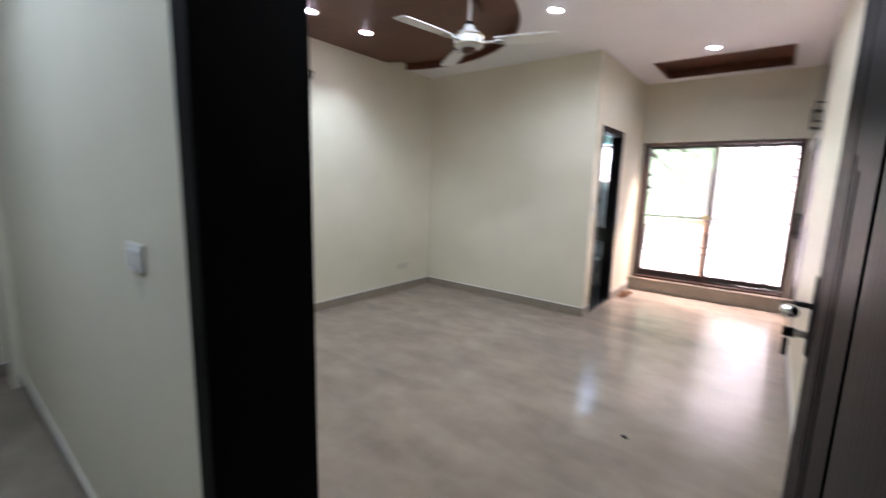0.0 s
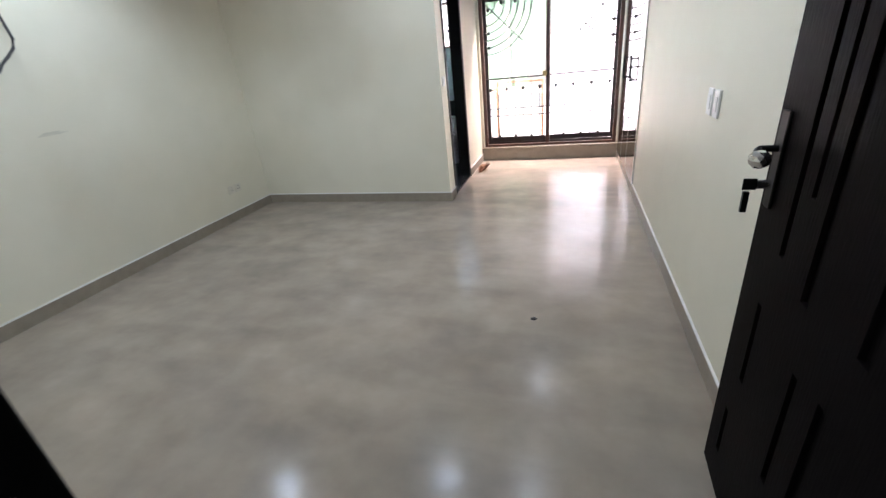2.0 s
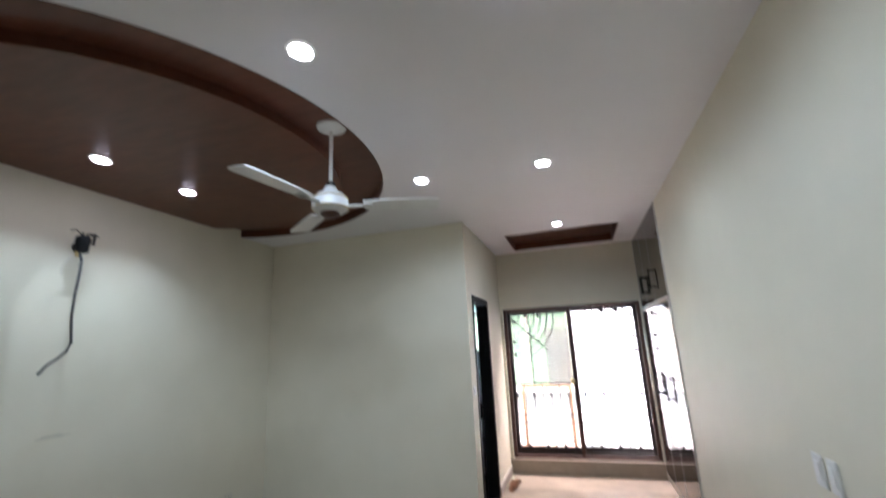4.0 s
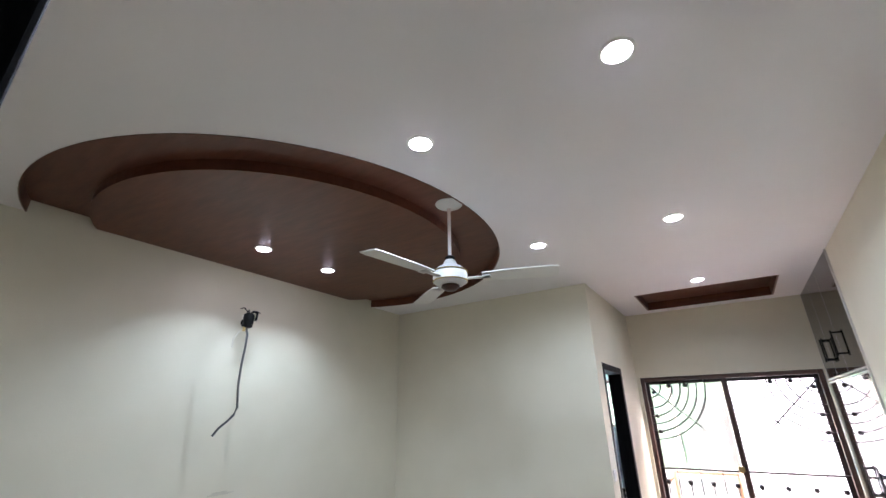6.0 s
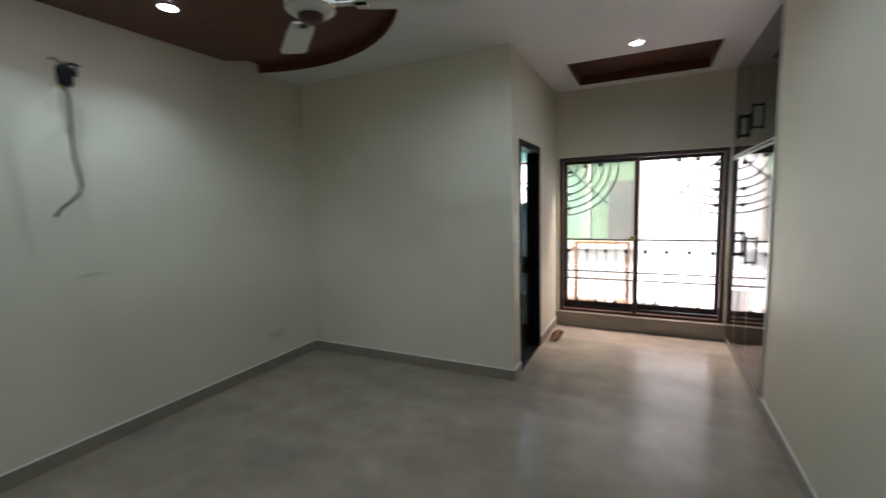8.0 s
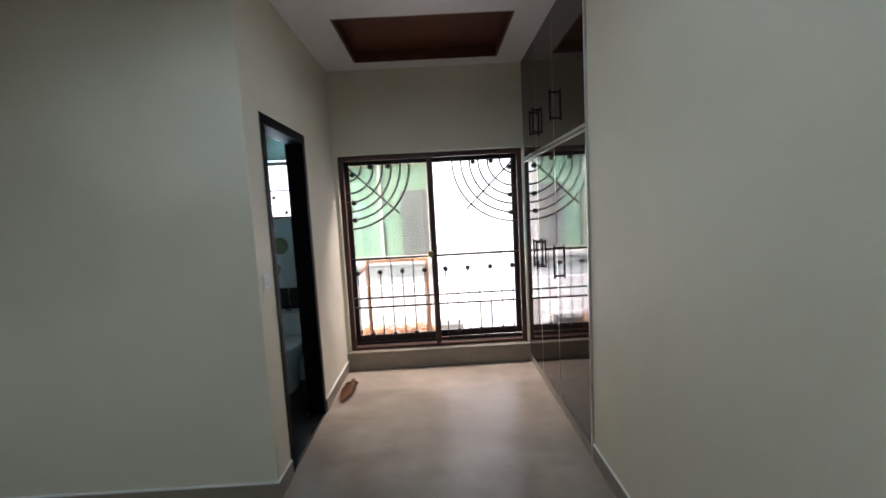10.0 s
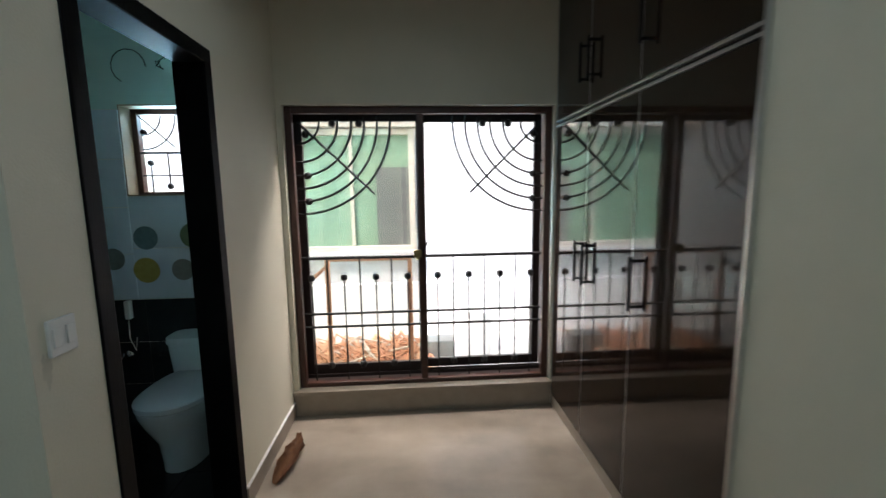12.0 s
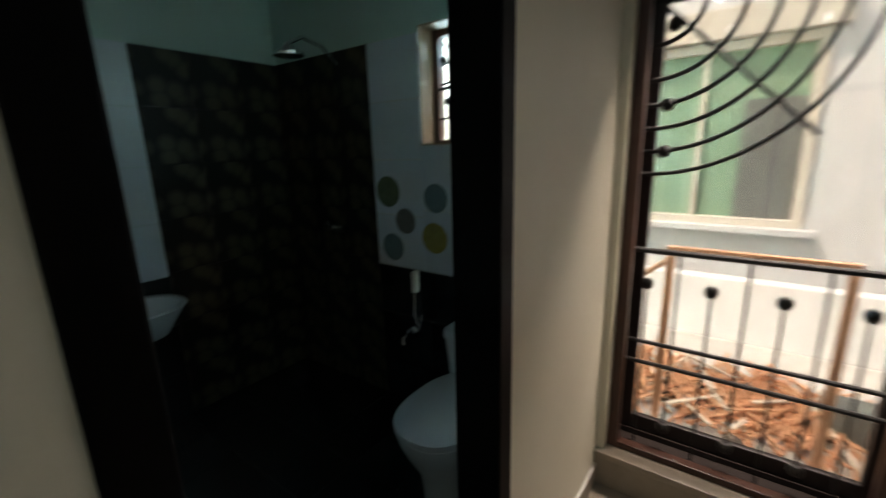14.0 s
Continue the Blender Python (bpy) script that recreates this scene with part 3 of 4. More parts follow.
structure("ceiling_bathroom", boxes((BXW, BYS, H, BXE, YW, H + 0.1)), M_CEIL, "white bathroom ceiling", "ceiling")
structure("door_sill_bathroom", boxes((XC - 0.16, BY0 + 0.07, 0.0, XC + 0.004, BY1 - 0.07, 0.022), bevel=0.003), M_TILED, "black stone bathroom threshold", "threshold")

vw = thing("window_2", ((VX0 + VX1) / 2, 6.96, VZ0), "small brown-framed bathroom window with an iron grille", "window")
vw["kind"] = "structure"
vi = Matrix.Translation((-(VX0 + VX1) / 2, -6.96, -VZ0))
VY = 6.875
part("window_frame", local(boxes((VX0, VY, VZ0, VX0 + 0.04, VY + 0.05, VZ1), (VX1 - 0.04, VY, VZ0, VX1, VY + 0.05, VZ1), (VX0 + 0.04, VY, VZ0, VX1 - 0.04, VY + 0.05, VZ0 + 0.025), (VX0 + 0.04, VY, VZ1 - 0.04, VX1 - 0.04, VY + 0.05, VZ1), bevel=0.003), vi), M_WINF, vw)
vp = part("pane", local(boxes((VX0 + 0.04, VY + 0.03, VZ0 + 0.025, VX1 - 0.04, VY + 0.035, VZ1 - 0.04)), vi), M_GLASS, vw)
vp.visible_shadow = False
part("grille_rail", local(tube([(VX0, VY + 0.012, 1.80), (VX1, VY + 0.012, 1.80)], 0.008), vi), M_IRON, vw)
part("grille_rail", local(tube([(VX0, VY + 0.012, 1.655), (VX1, VY + 0.012, 1.655)], 0.005), vi), M_IRON, vw)
for k, x in enumerate((-2.18, -2.07, -1.96, -1.85, -1.74)):
    low = k % 2
    part("bar", local(tube([(x, VY + 0.01, 1.60 if low else 1.55), (x, VY + 0.01, 1.80 if low else 1.73)], 0.005), vi), M_IRON, vw)
    part("grille_knob", local(ball((x, VY + 0.008, 1.585 if low else 1.735), 0.02), vi), M_IRON, vw)
for r in (0.13, 0.22):
    part("grille_ring", local(tube([(VX0 + 0.05 + r * math.cos(radians(90 * k / 14)), VY + 0.012, 2.04 - r * math.sin(radians(90 * k / 14))) for k in range(15)], 0.005), vi), M_IRON, vw)
part("grille_stay", local(tube([(VX0 + 0.04, VY + 0.008, 2.04), (VX0 + 0.26, VY + 0.008, 1.83)], 0.005), vi), M_IRON, vw)
part("grille_knob", local(ball((VX0 + 0.07, VY + 0.008, 1.93), 0.02), vi), M_IRON, vw)


for x0, z0, x1, z1 in ((VX0, VZ0, VX0 + 0.008, VZ1), (VX1 - 0.008, VZ0, VX1, VZ1), (VX0 + 0.008, VZ0, VX1 - 0.008, VZ0 + 0.008), (VX0 + 0.008, VZ1 - 0.008, VX1 - 0.008, VZ1)):
    structure("bathroom_window_lining", boxes((x0, YW - 0.004, z0, x1, VY - 0.002, z1), bevel=0.001), M_TAN, "tan lining of the bathroom window reveal", "trim")


def superellipse(cx, cy, a, b, n=2.4, steps=36, front=1.0):
    out = []
    for k in range(steps):
        t = 2 * math.pi * k / steps
        c, s = math.cos(t), math.sin(t)
        out.append((cx + a * math.copysign(abs(c) ** (2 / n), c), cy + b * math.copysign(abs(s) ** (2 / n), s)))
    return out


def loft(rings):
    """A skin through rings of (outline, z)."""
    bm = bmesh.new()
    vs = [[bm.verts.new((x, y, z)) for x, y in o] for o, z in rings]
    n = len(vs[0])
    for u, v in zip(vs, vs[1:]):
        for k in range(n):
            bm.faces.new((u[k], u[(k + 1) % n], v[(k + 1) % n], v[k]))
    bm.faces.new(vs[0])
    bm.faces.new(vs[-1][::-1])
    bmesh.ops.recalc_face_normals(bm, faces=bm.faces)
    return bm


def toilet(x, y):
    t = thing("toilet", (x, y, 0.004), "white ceramic one-piece toilet with a closed lid", "toilet")
    part("bowl", loft([(superellipse(0, -0.36, 0.11, 0.20), 0), (superellipse(0, -0.36, 0.115, 0.20), 0.06), (superellipse(0, -0.37, 0.12, 0.21), 0.18), (superellipse(0, -0.39, 0.165, 0.255), 0.30), (superellipse(0, -0.40, 0.188, 0.272), 0.37), (superellipse(0, -0.40, 0.19, 0.275), 0.40)]), M_CERAM, t, smooth=True)
    part("lid", loft([(superellipse(0, -0.40, 0.188, 0.275), 0.402), (superellipse(0, -0.40, 0.196, 0.283), 0.410), (superellipse(0, -0.40, 0.196, 0.283), 0.435), (superellipse(0, -0.40, 0.17, 0.255), 0.450)]), M_CERAM, t, "smooth white closed lid", smooth=True)
    part("tank", loft([(superellipse(0, -0.11, 0.17, 0.09, 5), 0.0), (superellipse(0, -0.11, 0.175, 0.095, 5), 0.40), (superellipse(0, -0.115, 0.195, 0.095, 5), 0.61)]), M_CERAM, t, smooth=True)
    tl = part("tank_lid", loft([(superellipse(0, -0.115, 0.20, 0.10, 5), 0.613), (superellipse(0, -0.115, 0.205, 0.103, 5), 0.625), (superellipse(0, -0.115, 0.20, 0.098, 5), 0.655)]), M_CERAM, t, smooth=True)
    part("flush_button", lathe([(0.03, 0), (0.03, 0.008), (0.024, 0.012)], (0, -0.115, 0.655), 20), M_CHROME, tl, "chrome flush button")
    return t


toilet(-1.83, YW - 0.012)


def basin(x, y):
    b = thing("wash_basin", (x, y, 0.79, 0, 0, 90), "white ceramic wash basin on a slim pedestal", "basin")
    bm = loft([(superellipse(0, -0.2, 0.16, 0.14), -0.14), (superellipse(0, -0.21, 0.22, 0.19), -0.04), (superellipse(0, -0.21, 0.25, 0.21), 0.0), (superellipse(0, -0.22, 0.22, 0.17), 0.0), (superellipse(0, -0.22, 0.15, 0.11), -0.09)])
    part("bowl", bm, M_CERAM, b, smooth=True)
    part("pedestal", loft([(superellipse(0, -0.16, 0.085, 0.08), -0.784), (superellipse(0, -0.16, 0.07, 0.065), -0.6), (superellipse(0, -0.16, 0.075, 0.07), -0.14)]), M_CERAM, b, smooth=True)
    part("tap", tube([(0, -0.05, 0.0), (0, -0.05, 0.1), (0, -0.09, 0.13), (0, -0.15, 0.115)], 0.012, 10), M_CHROME, b, "chrome tap", smooth=True)


basin(BXW, 5.68)
sh = thing("wall_shower", (-2.85, YW - 0.012, 1.96), "chrome wall shower head on a curved arm", "shower")
part("arm", tube([(0, 0, 0.02), (0, -0.10, 0.10), (0, -0.22, 0.12), (0, -0.30, 0.08)], 0.010, 10), M_CHROME, sh, smooth=True)
part("rose", lathe([(0.015, 0.05), (0.03, 0.03), (0.075, 0.0), (0.075, -0.012)], (0, -0.31, 0.03), 22), M_CHROME, sh, smooth=True)
mx = thing("shower_mixer", (-2.95, YW - 0.012, 1.05), "chrome shower mixer tap", "tap")
part("body", tube([(-0.09, -0.03, 0), (0.09, -0.03, 0)], 0.022, 12), M_CHROME, mx, smooth=True)
part("lever", tube([(0, -0.05, 0), (0, -0.10, 0.05)], 0.010, 8), M_CHROME, mx, smooth=True)
st = thing("stop_valve", (-2.33, YW - 0.012, 0.74), "small white angle valve and spray hose by the toilet", "valve")
part("valve", boxes((-0.016, -0.04, 0.0, 0.016, 0, 0.12), bevel=0.006), M_PLASTIC, st)
part("hose", tube([(0, -0.03, 0.0), (0.01, -0.05, -0.12), (0.04, -0.05, -0.2), (0.05, -0.035, -0.12)], 0.007, 8), M_CHROME, st, smooth=True)
bt = thing("bib_tap", (-2.37, YW - 0.012, 0.49), "small chrome bib tap low on the dark tiled wall", "tap")
part("flange", local(lathe([(0.030, 0.0), (0.030, 0.004), (0.016, 0.010)], (0, 0, 0), 18), Matrix.Rotation(radians(90), 4, "X")), M_CHROME, bt, smooth=True)
part("spout", tube([(0, -0.004, 0), (0, -0.06, 0.002), (0, -0.095, -0.008), (0, -0.105, -0.04)], 0.011, 10), M_CHROME, bt, smooth=True)
part("lever", tube([(0, -0.055, 0.010), (0, -0.055, 0.035), (0.03, -0.065, 0.045)], 0.006, 8), M_CHROME, bt, smooth=True)
wl = thing("light_wire", (-2.02, YW, 2.3), "loose black light wires coming out of the wall", "wire")
part("wire", tube([(0.02 * math.sin(k * 1.9) + 0.012 * k, -0.01 - 0.012 * k, 0.03 * math.sin(k * 1.1)) for k in range(9)], 0.003, 6), M_BLACK, wl)
part("wire", tube([(-0.16 + 0.10 * math.cos(k * 0.42), -0.012, 0.0 + 0.10 * math.sin(k * 0.42)) for k in range(11)], 0.003, 6), M_BLACK, wl)

# ---- wardrobe ----
ward = thing("wardrobe", (WARDX, WARDY, 0), "floor-to-ceiling glossy espresso built-in wardrobe", "wardrobe")
L = YW - 0.014 - WARDY
WT = H - 0.003
part("plinth", boxes((0.004, 0.002, 0.0, 0.60, L, 0.075)), M_SKIRT, ward, "pale stone plinth")
part("body", boxes((0.022, 0.002, 0.077, 0.60, L, WT)), M_SASH, ward)
part("end_strip", boxes((-0.002, 0.0, 0.0, 0.022, 0.016, WT), bevel=0.002), M_ALU, ward, "grey edge strip against the wall")
ys = [0.018, 0.635, 1.145, L]
ZS = 1.95
for i in range(3):
    a, b = ys[i] + 0.002, ys[i + 1] - 0.002
    d = part("door", boxes((0.0, a, 0.082, 0.02, b, ZS - 0.022), bevel=0.0015), M_LAM, ward)
    u = part("upper_door", boxes((0.0, a, ZS + 0.028, 0.02, b, WT - 0.004), bevel=0.0015), M_LAM, ward)
    for o, z0, z1 in ((d, 0.082, ZS - 0.022), (u, ZS + 0.028, WT - 0.004)):
        part("edge_strip", boxes((-0.001, b - 0.003, z0, 0.0, b, z1)), M_ALU, o, "thin pale edge strip")
    for o, z0, z1 in ((d, 1.0, 1.24), (u, 2.10, 2.31)):
        hy = (b - 0.05) if i == 1 else (a + 0.05 if i == 2 else b - 0.05)
        bm = boxes((-0.042, hy - 0.007, z0, -0.030, hy + 0.007, z1), (-0.030, hy - 0.006, z0 + 0.012, 0.0, hy + 0.006, z0 + 0.026), (-0.030, hy - 0.006, z1 - 0.026, 0.0, hy + 0.006, z1 - 0.012), bevel=0.002)
        part("handle", bm, M_BLACK, o, "black bar handle")
for z in (ZS - 0.018, ZS + 0.010):
    part("trim_strip", boxes((-0.004, 0.016, z, 0.02, L, z + 0.012), bevel=0.001), M_ALU, ward, "slim aluminium strip")


# ---- ceiling lights ----
def downlight(x, y, z, watts=LAMP_W, wide=174, colour=LED, soft=0.025):
    d = thing("downlight", (x, y, z), "round white recessed LED downlight, lit", "ceiling light", "recessed downlights")
    part("trim_ring", lathe([(0.046, -0.001), (0.052, -0.006), (0.060, -0.004), (0.062, 0.0)], (0, 0, 0), 32), M_WHITE, d, smooth=True)
    part("diffuser", lathe([(0.004, -0.016), (0.022, -0.014), (0.036, -0.010), (0.046, -0.0065)], (0, 0, 0), 32), M_LED, d, "glowing white diffuser")
    led_lamp(x, y, z - 0.055, watts, wide, colour, soft)


for x, y, k in ((-0.43, 2.18, 0.7), (-1.305, 2.22, 1.2), (-0.437, 3.787, 0.72), (-1.333, 3.731, 1.2)):
    downlight(x, y, H, watts=LAMP_W * k)
downlight(-0.42, 5.453, H, watts=LAMP_W * 0.45)
for x, y in ((-3.055, 2.616), (-3.05, 3.238)):
    downlight(x, y, H + 0.010, watts=LAMP_W * 1.12, wide=124, soft=0.006)
# unseen downlight added in the hall to light its wall bluish
downlight(-1.6, -0.2, H, watts=LAMP_W * 2.0, colour=(0.60, 0.87, 1.0))

# ---- ceiling fan ----
fan = thing("ceiling_fan", (-1.60, 2.92, RT), "white three-bladed ceiling fan at rest", "fan")
part("canopy", lathe([(0.014, -0.034), (0.030, -0.030), (0.070, -0.014), (0.084, -0.006), (0.086, 0.0)], (0, 0, 0), 36), M_WHITE, fan, smooth=True)
part("collar", lathe([(0.026, -0.395), (0.030, -0.385), (0.030, -0.360), (0.020, -0.350)], (0, 0, 0), 20), M_BLACK, fan, "dark rubber collar on the rod", smooth=True)
part("rod", tube([(0, 0, -0.03), (0, 0, -0.43)], 0.011, 12), M_WHITE, fan, smooth=True)
motor = part("motor", lathe([(0.018, -0.36), (0.035, -0.385), (0.045, -0.41), (0.075, -0.425), (0.098, -0.45), (0.103, -0.485), (0.100, -0.515), (0.080, -0.53), (0.055, -0.535)], (0, 0, 0), 36), M_WHITE, fan, smooth=True)
part("cap", lathe([(0.052, -0.530), (0.054, -0.545), (0.035, -0.562), (0.005, -0.566)], (0, 0, 0), 28), M_WINF, motor, "brown round cap under the motor", smooth=True)
for z in (-0.452, -0.512):
    part("band", lathe([(0.1035, z - 0.003), (0.1055, z), (0.1035, z + 0.003)], (0, 0, 0), 36), M_BRASS, motor, "thin gold band")
for k in range(3):
    rot = Matrix.Rotation(radians(22 + 120 * k), 4, "Z")
    bm = bmesh.new()
    out = [(0.19, -0.050), (0.30, -0.062), (0.58, -0.070), (0.62, -0.060), (0.625, 0.0), (0.62, 0.060), (0.58, 0.070), (0.30, 0.062), (0.19, 0.050)]
    prism(out, -0.003, 0.003, bm)
    bmesh.ops.transform(bm, matrix=Matrix.Translation((0, 0, -0.49)) @ rot @ Matrix.Rotation(radians(-8), 4, "X"), verts=bm.verts)
    bl = part("blade", bm, M_WHITE, fan)
    bm = boxes((0.085, -0.018, -0.5, 0.24, 0.018, -0.493), (0.19, -0.035, -0.5, 0.24, 0.035, -0.494), bevel=0.002)
    bmesh.ops.transform(bm, matrix=rot, verts=bm.verts)
    part("blade_bracket", bm, M_WHITE, bl)


# ---- things on the walls ----
bk = thing("wall_light_bracket", (XW, 2.905, 2.425), "black wall light holder with loose hanging wires", "wall lamp")
part("back_plate", local(lathe([(0.034, 0.0), (0.038, 0.006), (0.034, 0.016), (0.02, 0.022)], (0, 0, 0), 20), Matrix.Rotation(radians(90), 4, "Y")), M_BLACK, bk, smooth=True)
part("arm", tube([(0.015, 0, 0), (0.07, -0.03, 0.012), (0.13, -0.06, 0.004), (0.19, -0.085, -0.005)], 0.011, 10), M_BLACK, bk, smooth=True)
sk_ = part("socket", lathe([(0.020, -0.075), (0.036, -0.068), (0.040, -0.02), (0.044, 0.0), (0.040, 0.03), (0.026, 0.042)], (0.19, -0.085, 0.0), 18), M_BLACK, bk, "black lamp socket", smooth=True)
part("clip", boxes((0.165, -0.130, -0.012, 0.182, -0.098, 0.022), bevel=0.003), M_CREAMPL, sk_, "pale terminal block")
part("clamp", tube([(0.235, -0.05, -0.02), (0.240, -0.045, 0.055)], 0.009, 8), M_BLACK, bk, smooth=True)
part("screw", boxes((0.178, -0.118, -0.105, 0.196, -0.10, -0.068), bevel=0.003), M_BRASS, bk, "brass terminal")
for k in range(5):
    a_ = 0.9 * k
    part("bristle_wire", tube([(0.19, -0.085, 0.035), (0.19 + 0.05 * math.cos(a_), -0.085 + 0.05 * math.sin(a_), 0.05 + 0.01 * k), (0.19 + 0.085 * math.cos(a_), -0.085 + 0.08 * math.sin(a_), 0.03 + 0.013 * k)], 0.004, 6), M_BLACK, bk, smooth=True)
part("wire", tube([(0.19, -0.095, -0.07), (0.205, -0.085, -0.13), (0.205, -0.085, -0.22), (0.195, -0.088, -0.36), (0.19, -0.085, -0.50), (0.188, -0.072, -0.60), (0.192, -0.066, -0.66), (0.19, -0.085, -0.715), (0.18, -0.125, -0.76), (0.17, -0.17, -0.80), (0.165, -0.205, -0.85)], 0.0085, 8), M_WIRE, bk, "loose grey sheathed wire", smooth=True)
part("wire", tube([(0.185, -0.10, -0.07), (0.17, -0.14, -0.12), (0.15, -0.16, -0.17), (0.145, -0.155, -0.23)], 0.006, 8), M_CREAMPL, bk, "short pale wire", smooth=True)


def plate(at, rz, w, h, label, category, rockers=1, m=M_PLASTIC, holes=False):
    """A wall plate; its face looks along its own -y."""
    o = thing("socket_outlet" if holes else "light_switch", (*at, 0, 0, rz), label, category)
    part("cover", boxes((-w / 2, -0.010, -h / 2, w / 2, 0, h / 2), bevel=0.003), m, o)
    for k in range(rockers):
        cx = -w / 2 + w * (k + 0.5) / rockers
        if holes:
            for dx, dz in ((0, 0.018), (-0.012, -0.01), (0.012, -0.01)):
                part("hole", tube([(cx + dx, -0.0112, dz), (cx + dx, -0.009, dz)], 0.0045, 10), M_BLACK, o)
        else:
            part("rocker", boxes((cx - w / rockers * 0.32, -0.014, -h * 0.27, cx + w / rockers * 0.32, -0.009, h * 0.27), bevel=0.002), m, o)


plate((XE, 2.90, 1.107), -90, 0.066, 0.115, "white plastic light switch on the wall", "switch", 1)
plate((XE, 3.00, 1.107), -90, 0.066, 0.115, "white plastic light switch on the wall", "switch", 1)
plate((XW, 4.35, 0.331), 90, 0.085, 0.085, "cream plastic socket above the skirting", "socket", 1, M_CREAMPL, True)
plate((XW, 4.45, 0.331), 90, 0.085, 0.085, "cream plastic socket above the skirting", "socket", 1, M_CREAMPL, True)


def smudge(at, rz, w, h, seed, label):
    """A thin uneven mark on a wall; its face looks along its own -y."""
    o = thing("wall_mark", (*at, 0, 0, rz), label, "stain")
    rs = random.Random(seed)
    bm = bmesh.new()
    ring = []
    for k in range(26):
        a = 2 * math.pi * k / 26
        q = rs.uniform(0.55, 1.0)
        ring.append(bm.verts.new((w / 2 * q * math.cos(a), -0.0008, h / 2 * q * math.sin(a))))
    bm.faces.new(ring)
    part("stain", bm, M_MARK, o)


# wide flat mark, a little greyer than the wall
smudge((XW, 2.93, 1.18), 90, 0.22, 0.035, 2, "faint wide grey mark on the cream wall")
smudge((XC, 4.962, 1.13), 90, 0.035, 0.10, 5, "grey hand smudge on the cream wall")
plate((XC, 5.008, 1.20), 90, 0.078, 0.088, "white plastic double switch beside the bathroom door", "switch", 2)
smudge((-1.035, YH, 1.165), 0, 0.085, 0.10, 8, "brownish stain below the hall switch")
plate((-1.035, YH, 1.238), 0, 0.115, 0.075, "white plastic double switch in the hall", "switch", 2)

# ---- loose debris on the floor ----
db = thing("bark_piece", (-1.245, 6.30, 0.0), "curled piece of dry brown bark on the floor", "debris")
rnd = random.Random(4)
bm = bmesh.new()
rows = []
for i in range(15):
    t = i / 14
    w = 0.055 * math.sin(math.pi * (0.12 + 0.8 * t)) * rnd.uniform(0.75, 1.15)
    cx = 0.03 * math.sin(3.2 * t)
    row = []
    for j in range(7):
        s = j / 6 - 0.5
        row.append(bm.verts.new((cx + 2 * w * s, -0.24 + 0.48 * t, 0.006 + 0.05 * (2 * s) ** 2 * math.sin(math.pi * min(1, t + 0.1)) + rnd.uniform(0, 0.008))))
    rows.append(row)
for u, v in zip(rows, rows[1:]):
    for j in range(6):
        bm.faces.new((u[j], u[j + 1], v[j + 1], v[j]))
bmesh.ops.solidify(bm, geom=bm.faces[:], thickness=0.006)
part("bark", bm, M_BARK, db)

speck = thing("dirt_crumb", (-0.296, 2.807, 0.0), "small dark crumb of dirt on the floor", "dirt")
part("crumb", ball((0, 0, 0.005), 0.016, None, (1.2, 0.8, 0.45), 9, 6), M_IRON, speck)

# ---- outside ----
structure("ground", boxes((-300, 7.02, -3.3, 300, 600, -3.0)), M_DIRT, "dry open ground below the window", "ground")
bal = structure("balcony_floor", boxes((-3.5, 7.02, -0.25, 3.5, 9.0, -0.10)), M_CONC, "pale concrete terrace outside the window", "terrace")
house = thing("neighbour_house", (-1.0, 10.4, -3.0), "white rendered neighbouring house with a green-glazed window", "house")
hi_ = Matrix.Translation((1.0, -10.4, 3.0))
GX0, GX1, GZ0, GZ1 = -2.75, -0.45, 0.64, 2.45
part("wall", local(boxes((-9, 10.4, -3, GX0, 16, 7), (GX1, 10.4, -3, 9, 16, 7), (GX0, 10.4, -3, GX1, 16, GZ0), (GX0, 10.4, GZ1, GX1, 16, 7)), hi_), M_EXT, house)
part("roof", local(boxes((-9.2, 10.2, 7, 9.2, 16.2, 7.25)), hi_), M_EXT, house)
part("sun_shade", local(boxes((GX0 - 0.3, 10.28, GZ1 + 0.02, GX1 + 0.1, 10.4, GZ1 + 0.30), bevel=0.01), hi_), M_EXTC, house, "cream concrete shade over the window")
hw = part("window", local(boxes((GX0, 10.36, GZ0, GX0 + 0.09, 10.5, GZ1), (GX1 - 0.09, 10.36, GZ0, GX1, 10.5, GZ1), (GX0 + 0.09, 10.36, GZ0, GX1 - 0.09, 10.5, GZ0 + 0.08), (GX0 + 0.09, 10.36, GZ1 - 0.08, GX1 - 0.09, 10.5, GZ1), (-1.42, 10.38, GZ0 + 0.08, -1.37, 10.48, GZ1 - 0.08), bevel=0.006), hi_), M_EXTC, house, "cream window frame")
part("pane", local(boxes((GX0 + 0.09, 10.44, GZ0 + 0.08, -1.42, 10.45, GZ1 - 0.08)), hi_), M_GREEN, hw, "green tinted glass")
part("pane", local(boxes((-1.37, 10.44, GZ0 + 0.08, GX1 - 0.09, 10.45, GZ1 - 0.08)), hi_), M_GREEN, hw, "green tinted glass")
part("blind", local(boxes((-1.03, 10.42, GZ0 + 0.08, GX1 - 0.09, 10.438, GZ1 - 0.55), bevel=0.003), hi_), M_SHADE, hw, "grey half-drawn blind")
part("sill", local(boxes((GX0 - 0.1, 10.28, GZ0 - 0.07, GX1 + 0.1, 10.4, GZ0), bevel=0.008), hi_), M_EXT, house)

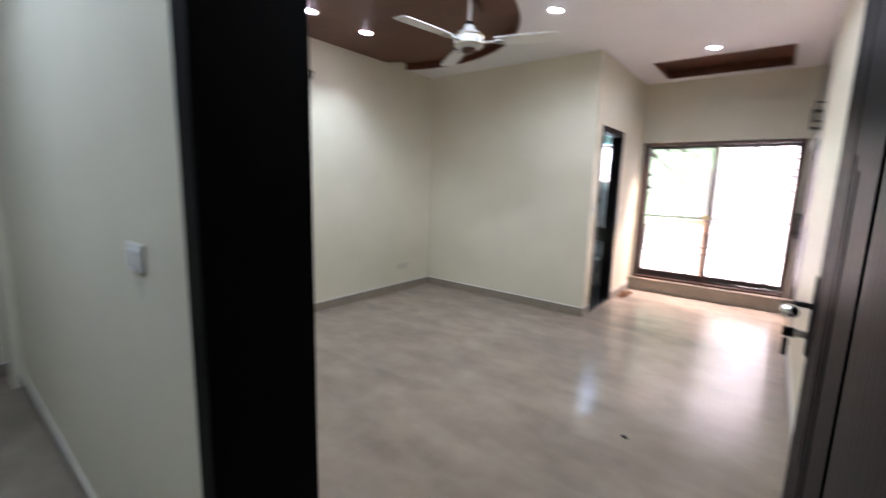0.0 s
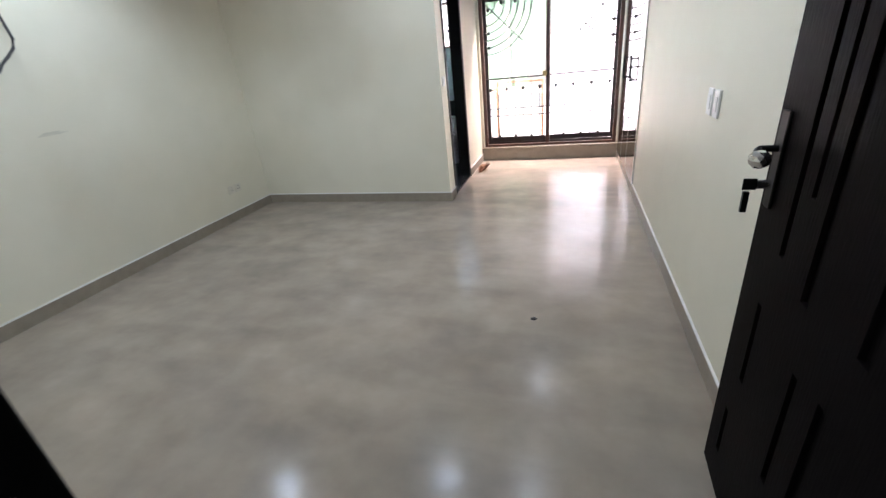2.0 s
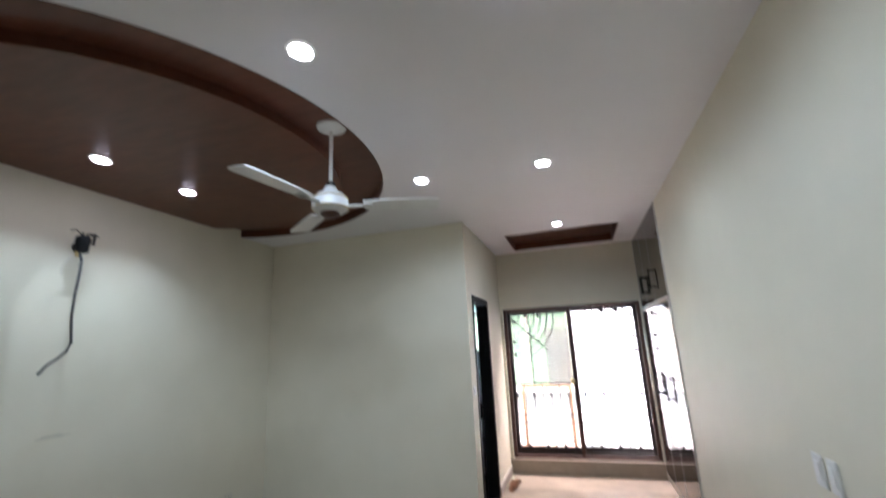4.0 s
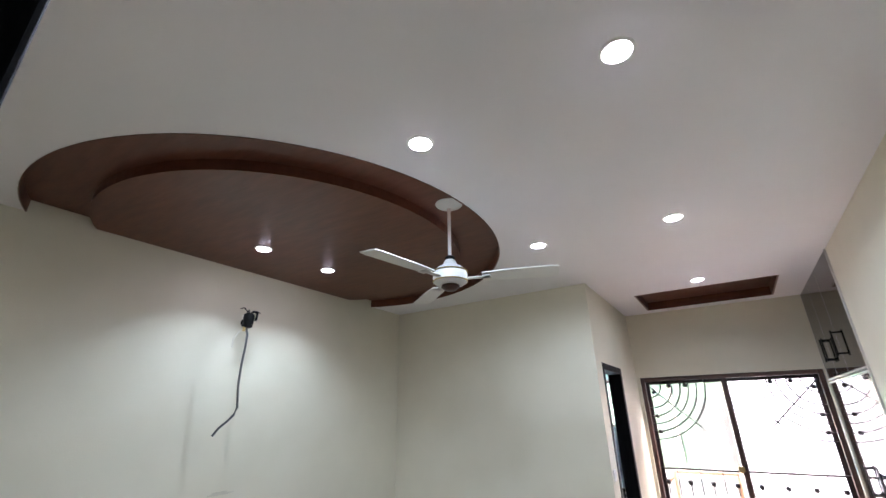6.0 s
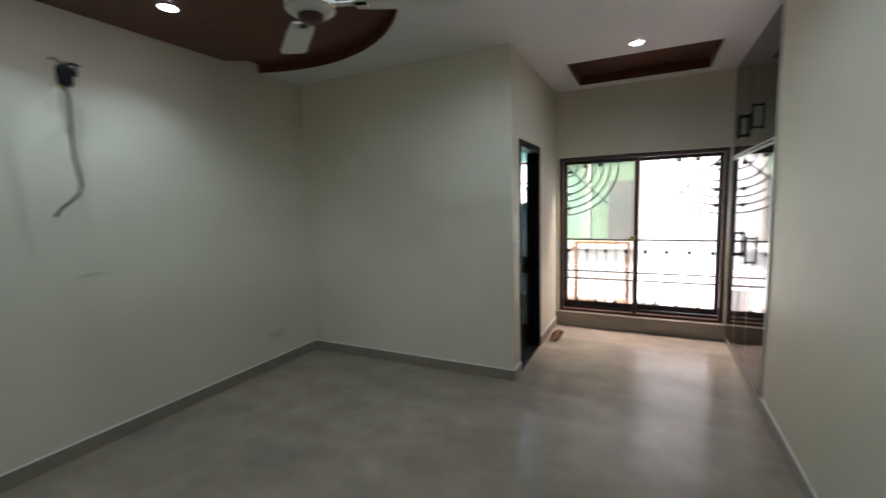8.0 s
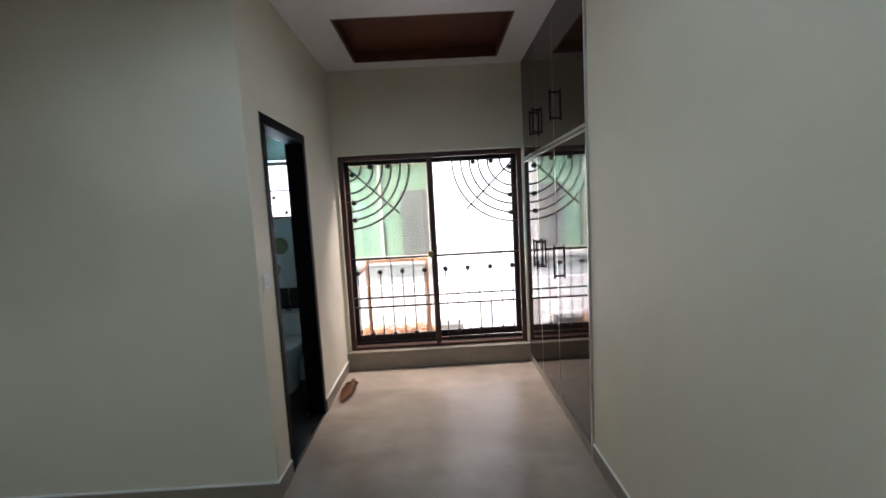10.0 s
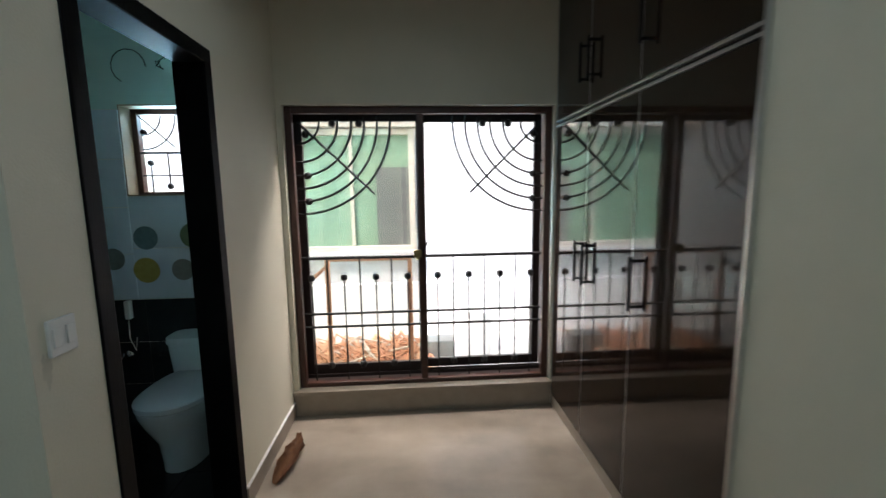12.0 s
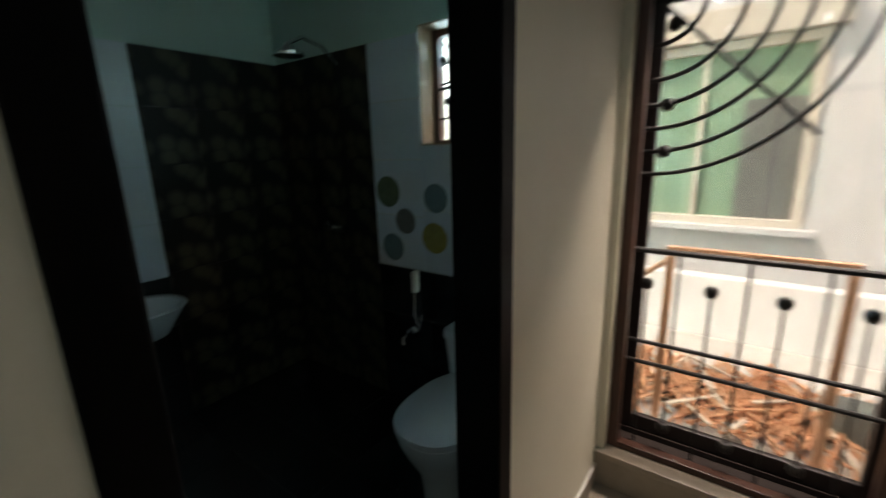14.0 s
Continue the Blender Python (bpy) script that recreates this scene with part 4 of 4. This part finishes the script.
par = structure("terrace_wall", boxes((-3.5, 9.0, -3.0, 3.5, 9.14, 0.42), bevel=0.01), M_EXT, "low white terrace wall", "parapet")
rack = thing("terrace_frame", (-0.85, 7.30, -0.1), "orange primed steel frame standing outside the window", "frame")
for x in (-0.325, 0.325):
    part("post", boxes((x - 0.018, -0.018, 0, x + 0.018, 0.018, 1.12), bevel=0.003), M_ORANGE, rack)
part("rail", boxes((-0.307, -0.015, 1.09, 0.307, 0.015, 1.12), bevel=0.003), M_ORANGE, rack)
part("brace", tube([(-0.325, 0.0, 1.06), (-0.46, 0.02, 0.94)], 0.014, 8), M_ORANGE, rack)
heap = thing("cane_heap", (-0.92, 7.98, -0.1), "heap of reddish brown split canes on the terrace", "canes")
tile_me = mesh("cane", boxes((-0.25, -0.009, 0, 0.25, 0.009, 0.010), bevel=0.003), M_TERRA)
pale_me = mesh("cane", boxes((-0.25, -0.012, 0, 0.25, 0.012, 0.012), bevel=0.003), M_STRAW)
for k in range(240):
    o = new("cane", pale_me if k % 8 == 0 else tile_me)
    o.parent = heap
    lay = k // 60
    o.matrix_local = pose(rnd.uniform(-0.62, 0.60), rnd.uniform(-0.30, 0.32), 0.010 + 0.022 * lay + rnd.uniform(0, 0.008), rnd.uniform(-9, 9), rnd.uniform(-9, 9), 90 + rnd.uniform(-50, 50))
crate = thing("brick_block", (-0.28, 7.95, -0.1), "grey-brown concrete block on the terrace", "block")
part("block", boxes((-0.16, -0.1, 0, 0.16, 0.1, 0.2), bevel=0.01), M_SHADE, crate)



def drum(x, y, r0, h, m, label):
    o = thing("plastic_drum", (x, y, -0.1), label, "drum")
    part("body", lathe([(r0 * 0.86, 0.0), (r0 * 0.90, 0.02), (r0, h * 0.55), (r0 * 0.97, h * 0.9), (r0 * 0.92, h)], (0, 0, 0), 26), m, o, smooth=True)
    part("rim", lathe([(r0 * 0.95, h), (r0 * 1.04, h + 0.004), (r0 * 1.04, h + 0.022), (r0 * 0.80, h + 0.03)], (0, 0, 0), 26), m, o, smooth=True)


drum(0.155, 8.05, 0.125, 0.42, M_PLASTIC, "white plastic drum standing on the terrace")
drum(0.80, 8.00, 0.14, 0.22, M_TEAL, "dark teal plastic tub standing on the terrace")

# ---- bathroom tiles, last ----
TW, TH, TG = 0.30, 0.30, 0.003


def tile_wall(parent, x0, x1, z0, z1, wall, material, holes=(), tw=TW, th=TH):
    """Tiles on a wall of the bathroom: 'n' the window wall, 'w' the end wall, 's' the south wall, 'f' the floor."""
    nx, nz = max(1, round((x1 - x0) / tw)), max(1, round((z1 - z0) / th))
    w, h = (x1 - x0) / nx, (z1 - z0) / nz
    me = mesh("tile", boxes((-w / 2 + TG / 2, -0.009, -h / 2 + TG / 2, w / 2 - TG / 2, 0.0, h / 2 - TG / 2), bevel=0.0015), material)
    for i in range(nx):
        for j in range(nz):
            cx, cz = x0 + w * (i + 0.5), z0 + h * (j + 0.5)
            if any(a - w / 2 + 0.01 < cx < b + w / 2 - 0.01 and c - h / 2 + 0.01 < cz < d + h / 2 - 0.01 for a, b, c, d in holes):
                continue
            o = new("tile", me)
            o.parent = parent
            o.matrix_local = {"n": pose(cx, YW, cz), "w": pose(BXW, cx, cz, 0, 0, 90), "s": pose(cx, BYS, cz, 0, 0, 180), "f": pose(cx, cz, 0.004, -90, 0, 0)}[wall]


bw = bpy.data.objects["wall_window"]
ww = bpy.data.objects["wall_bathroom_west"]
wa = bpy.data.objects["wall_alcove"]
XS = -2.62
tile_wall(bw, XS, VX0, 0.86, 2.05, "n", M_TILEW, tw=0.345)
tile_wall(bw, VX0, VX1, 0.86, VZ0, "n", M_TILEW, th=0.333)
tile_wall(bw, VX1, BXE, 0.86, 2.05, "n", M_TILEW)
tile_wall(bw, XS, BXE, 0.0, 0.86, "n", M_TILED, tw=0.38, th=0.287)
structure("shower_backing_north", boxes((BXW + 0.004, YW - 0.004, 0.006, XS, YW, 2.05)), M_TILED, "dark joint bed behind the shower tiles", "tile bed")
structure("shower_backing_west", boxes((BXW, 5.96, 0.006, BXW + 0.004, YW - 0.005, 2.05)), M_TILED, "dark joint bed behind the shower tiles", "tile bed")
tile_wall(bw, BXW, XS, 0.0, 2.05, "n", M_MOSAIC)
tile_wall(ww, 5.96, YW, 0.0, 2.05, "w", M_MOSAIC)
tile_wall(ww, BYS, 5.96, 0.86, 2.05, "w", M_TILEW)
tile_wall(ww, BYS, 5.96, 0.0, 0.86, "w", M_TILED)
fl_ = bpy.data.objects["floor_bathroom"]
tile_wall(fl_, BXW, BXE, BYS, YW, "f", M_BATHFL)
for (x, z), r, m_, l_ in (((-2.518, 1.283), 0.085, M_DOTG, "olive green printed dot"), ((-2.191, 1.26), 0.075, M_DOTB, "grey-blue printed dot"), ((-2.40, 1.127), 0.07, M_DOTT, "taupe printed dot"), ((-2.204, 1.051), 0.082, M_DOTY, "mustard printed dot"), ((-2.50, 0.972), 0.078, M_DOTB, "grey-blue printed dot"), ((-1.90, 1.27), 0.08, M_DOTG, "olive green printed dot"), ((-1.98, 1.05), 0.07, M_DOTT, "taupe printed dot")):
    bm = bmesh.new()
    tube([(x, YW - 0.0095, z), (x, YW - 0.0105, z)], r, 28, bm)
    d = part("dot", bm, m_, bw, l_)
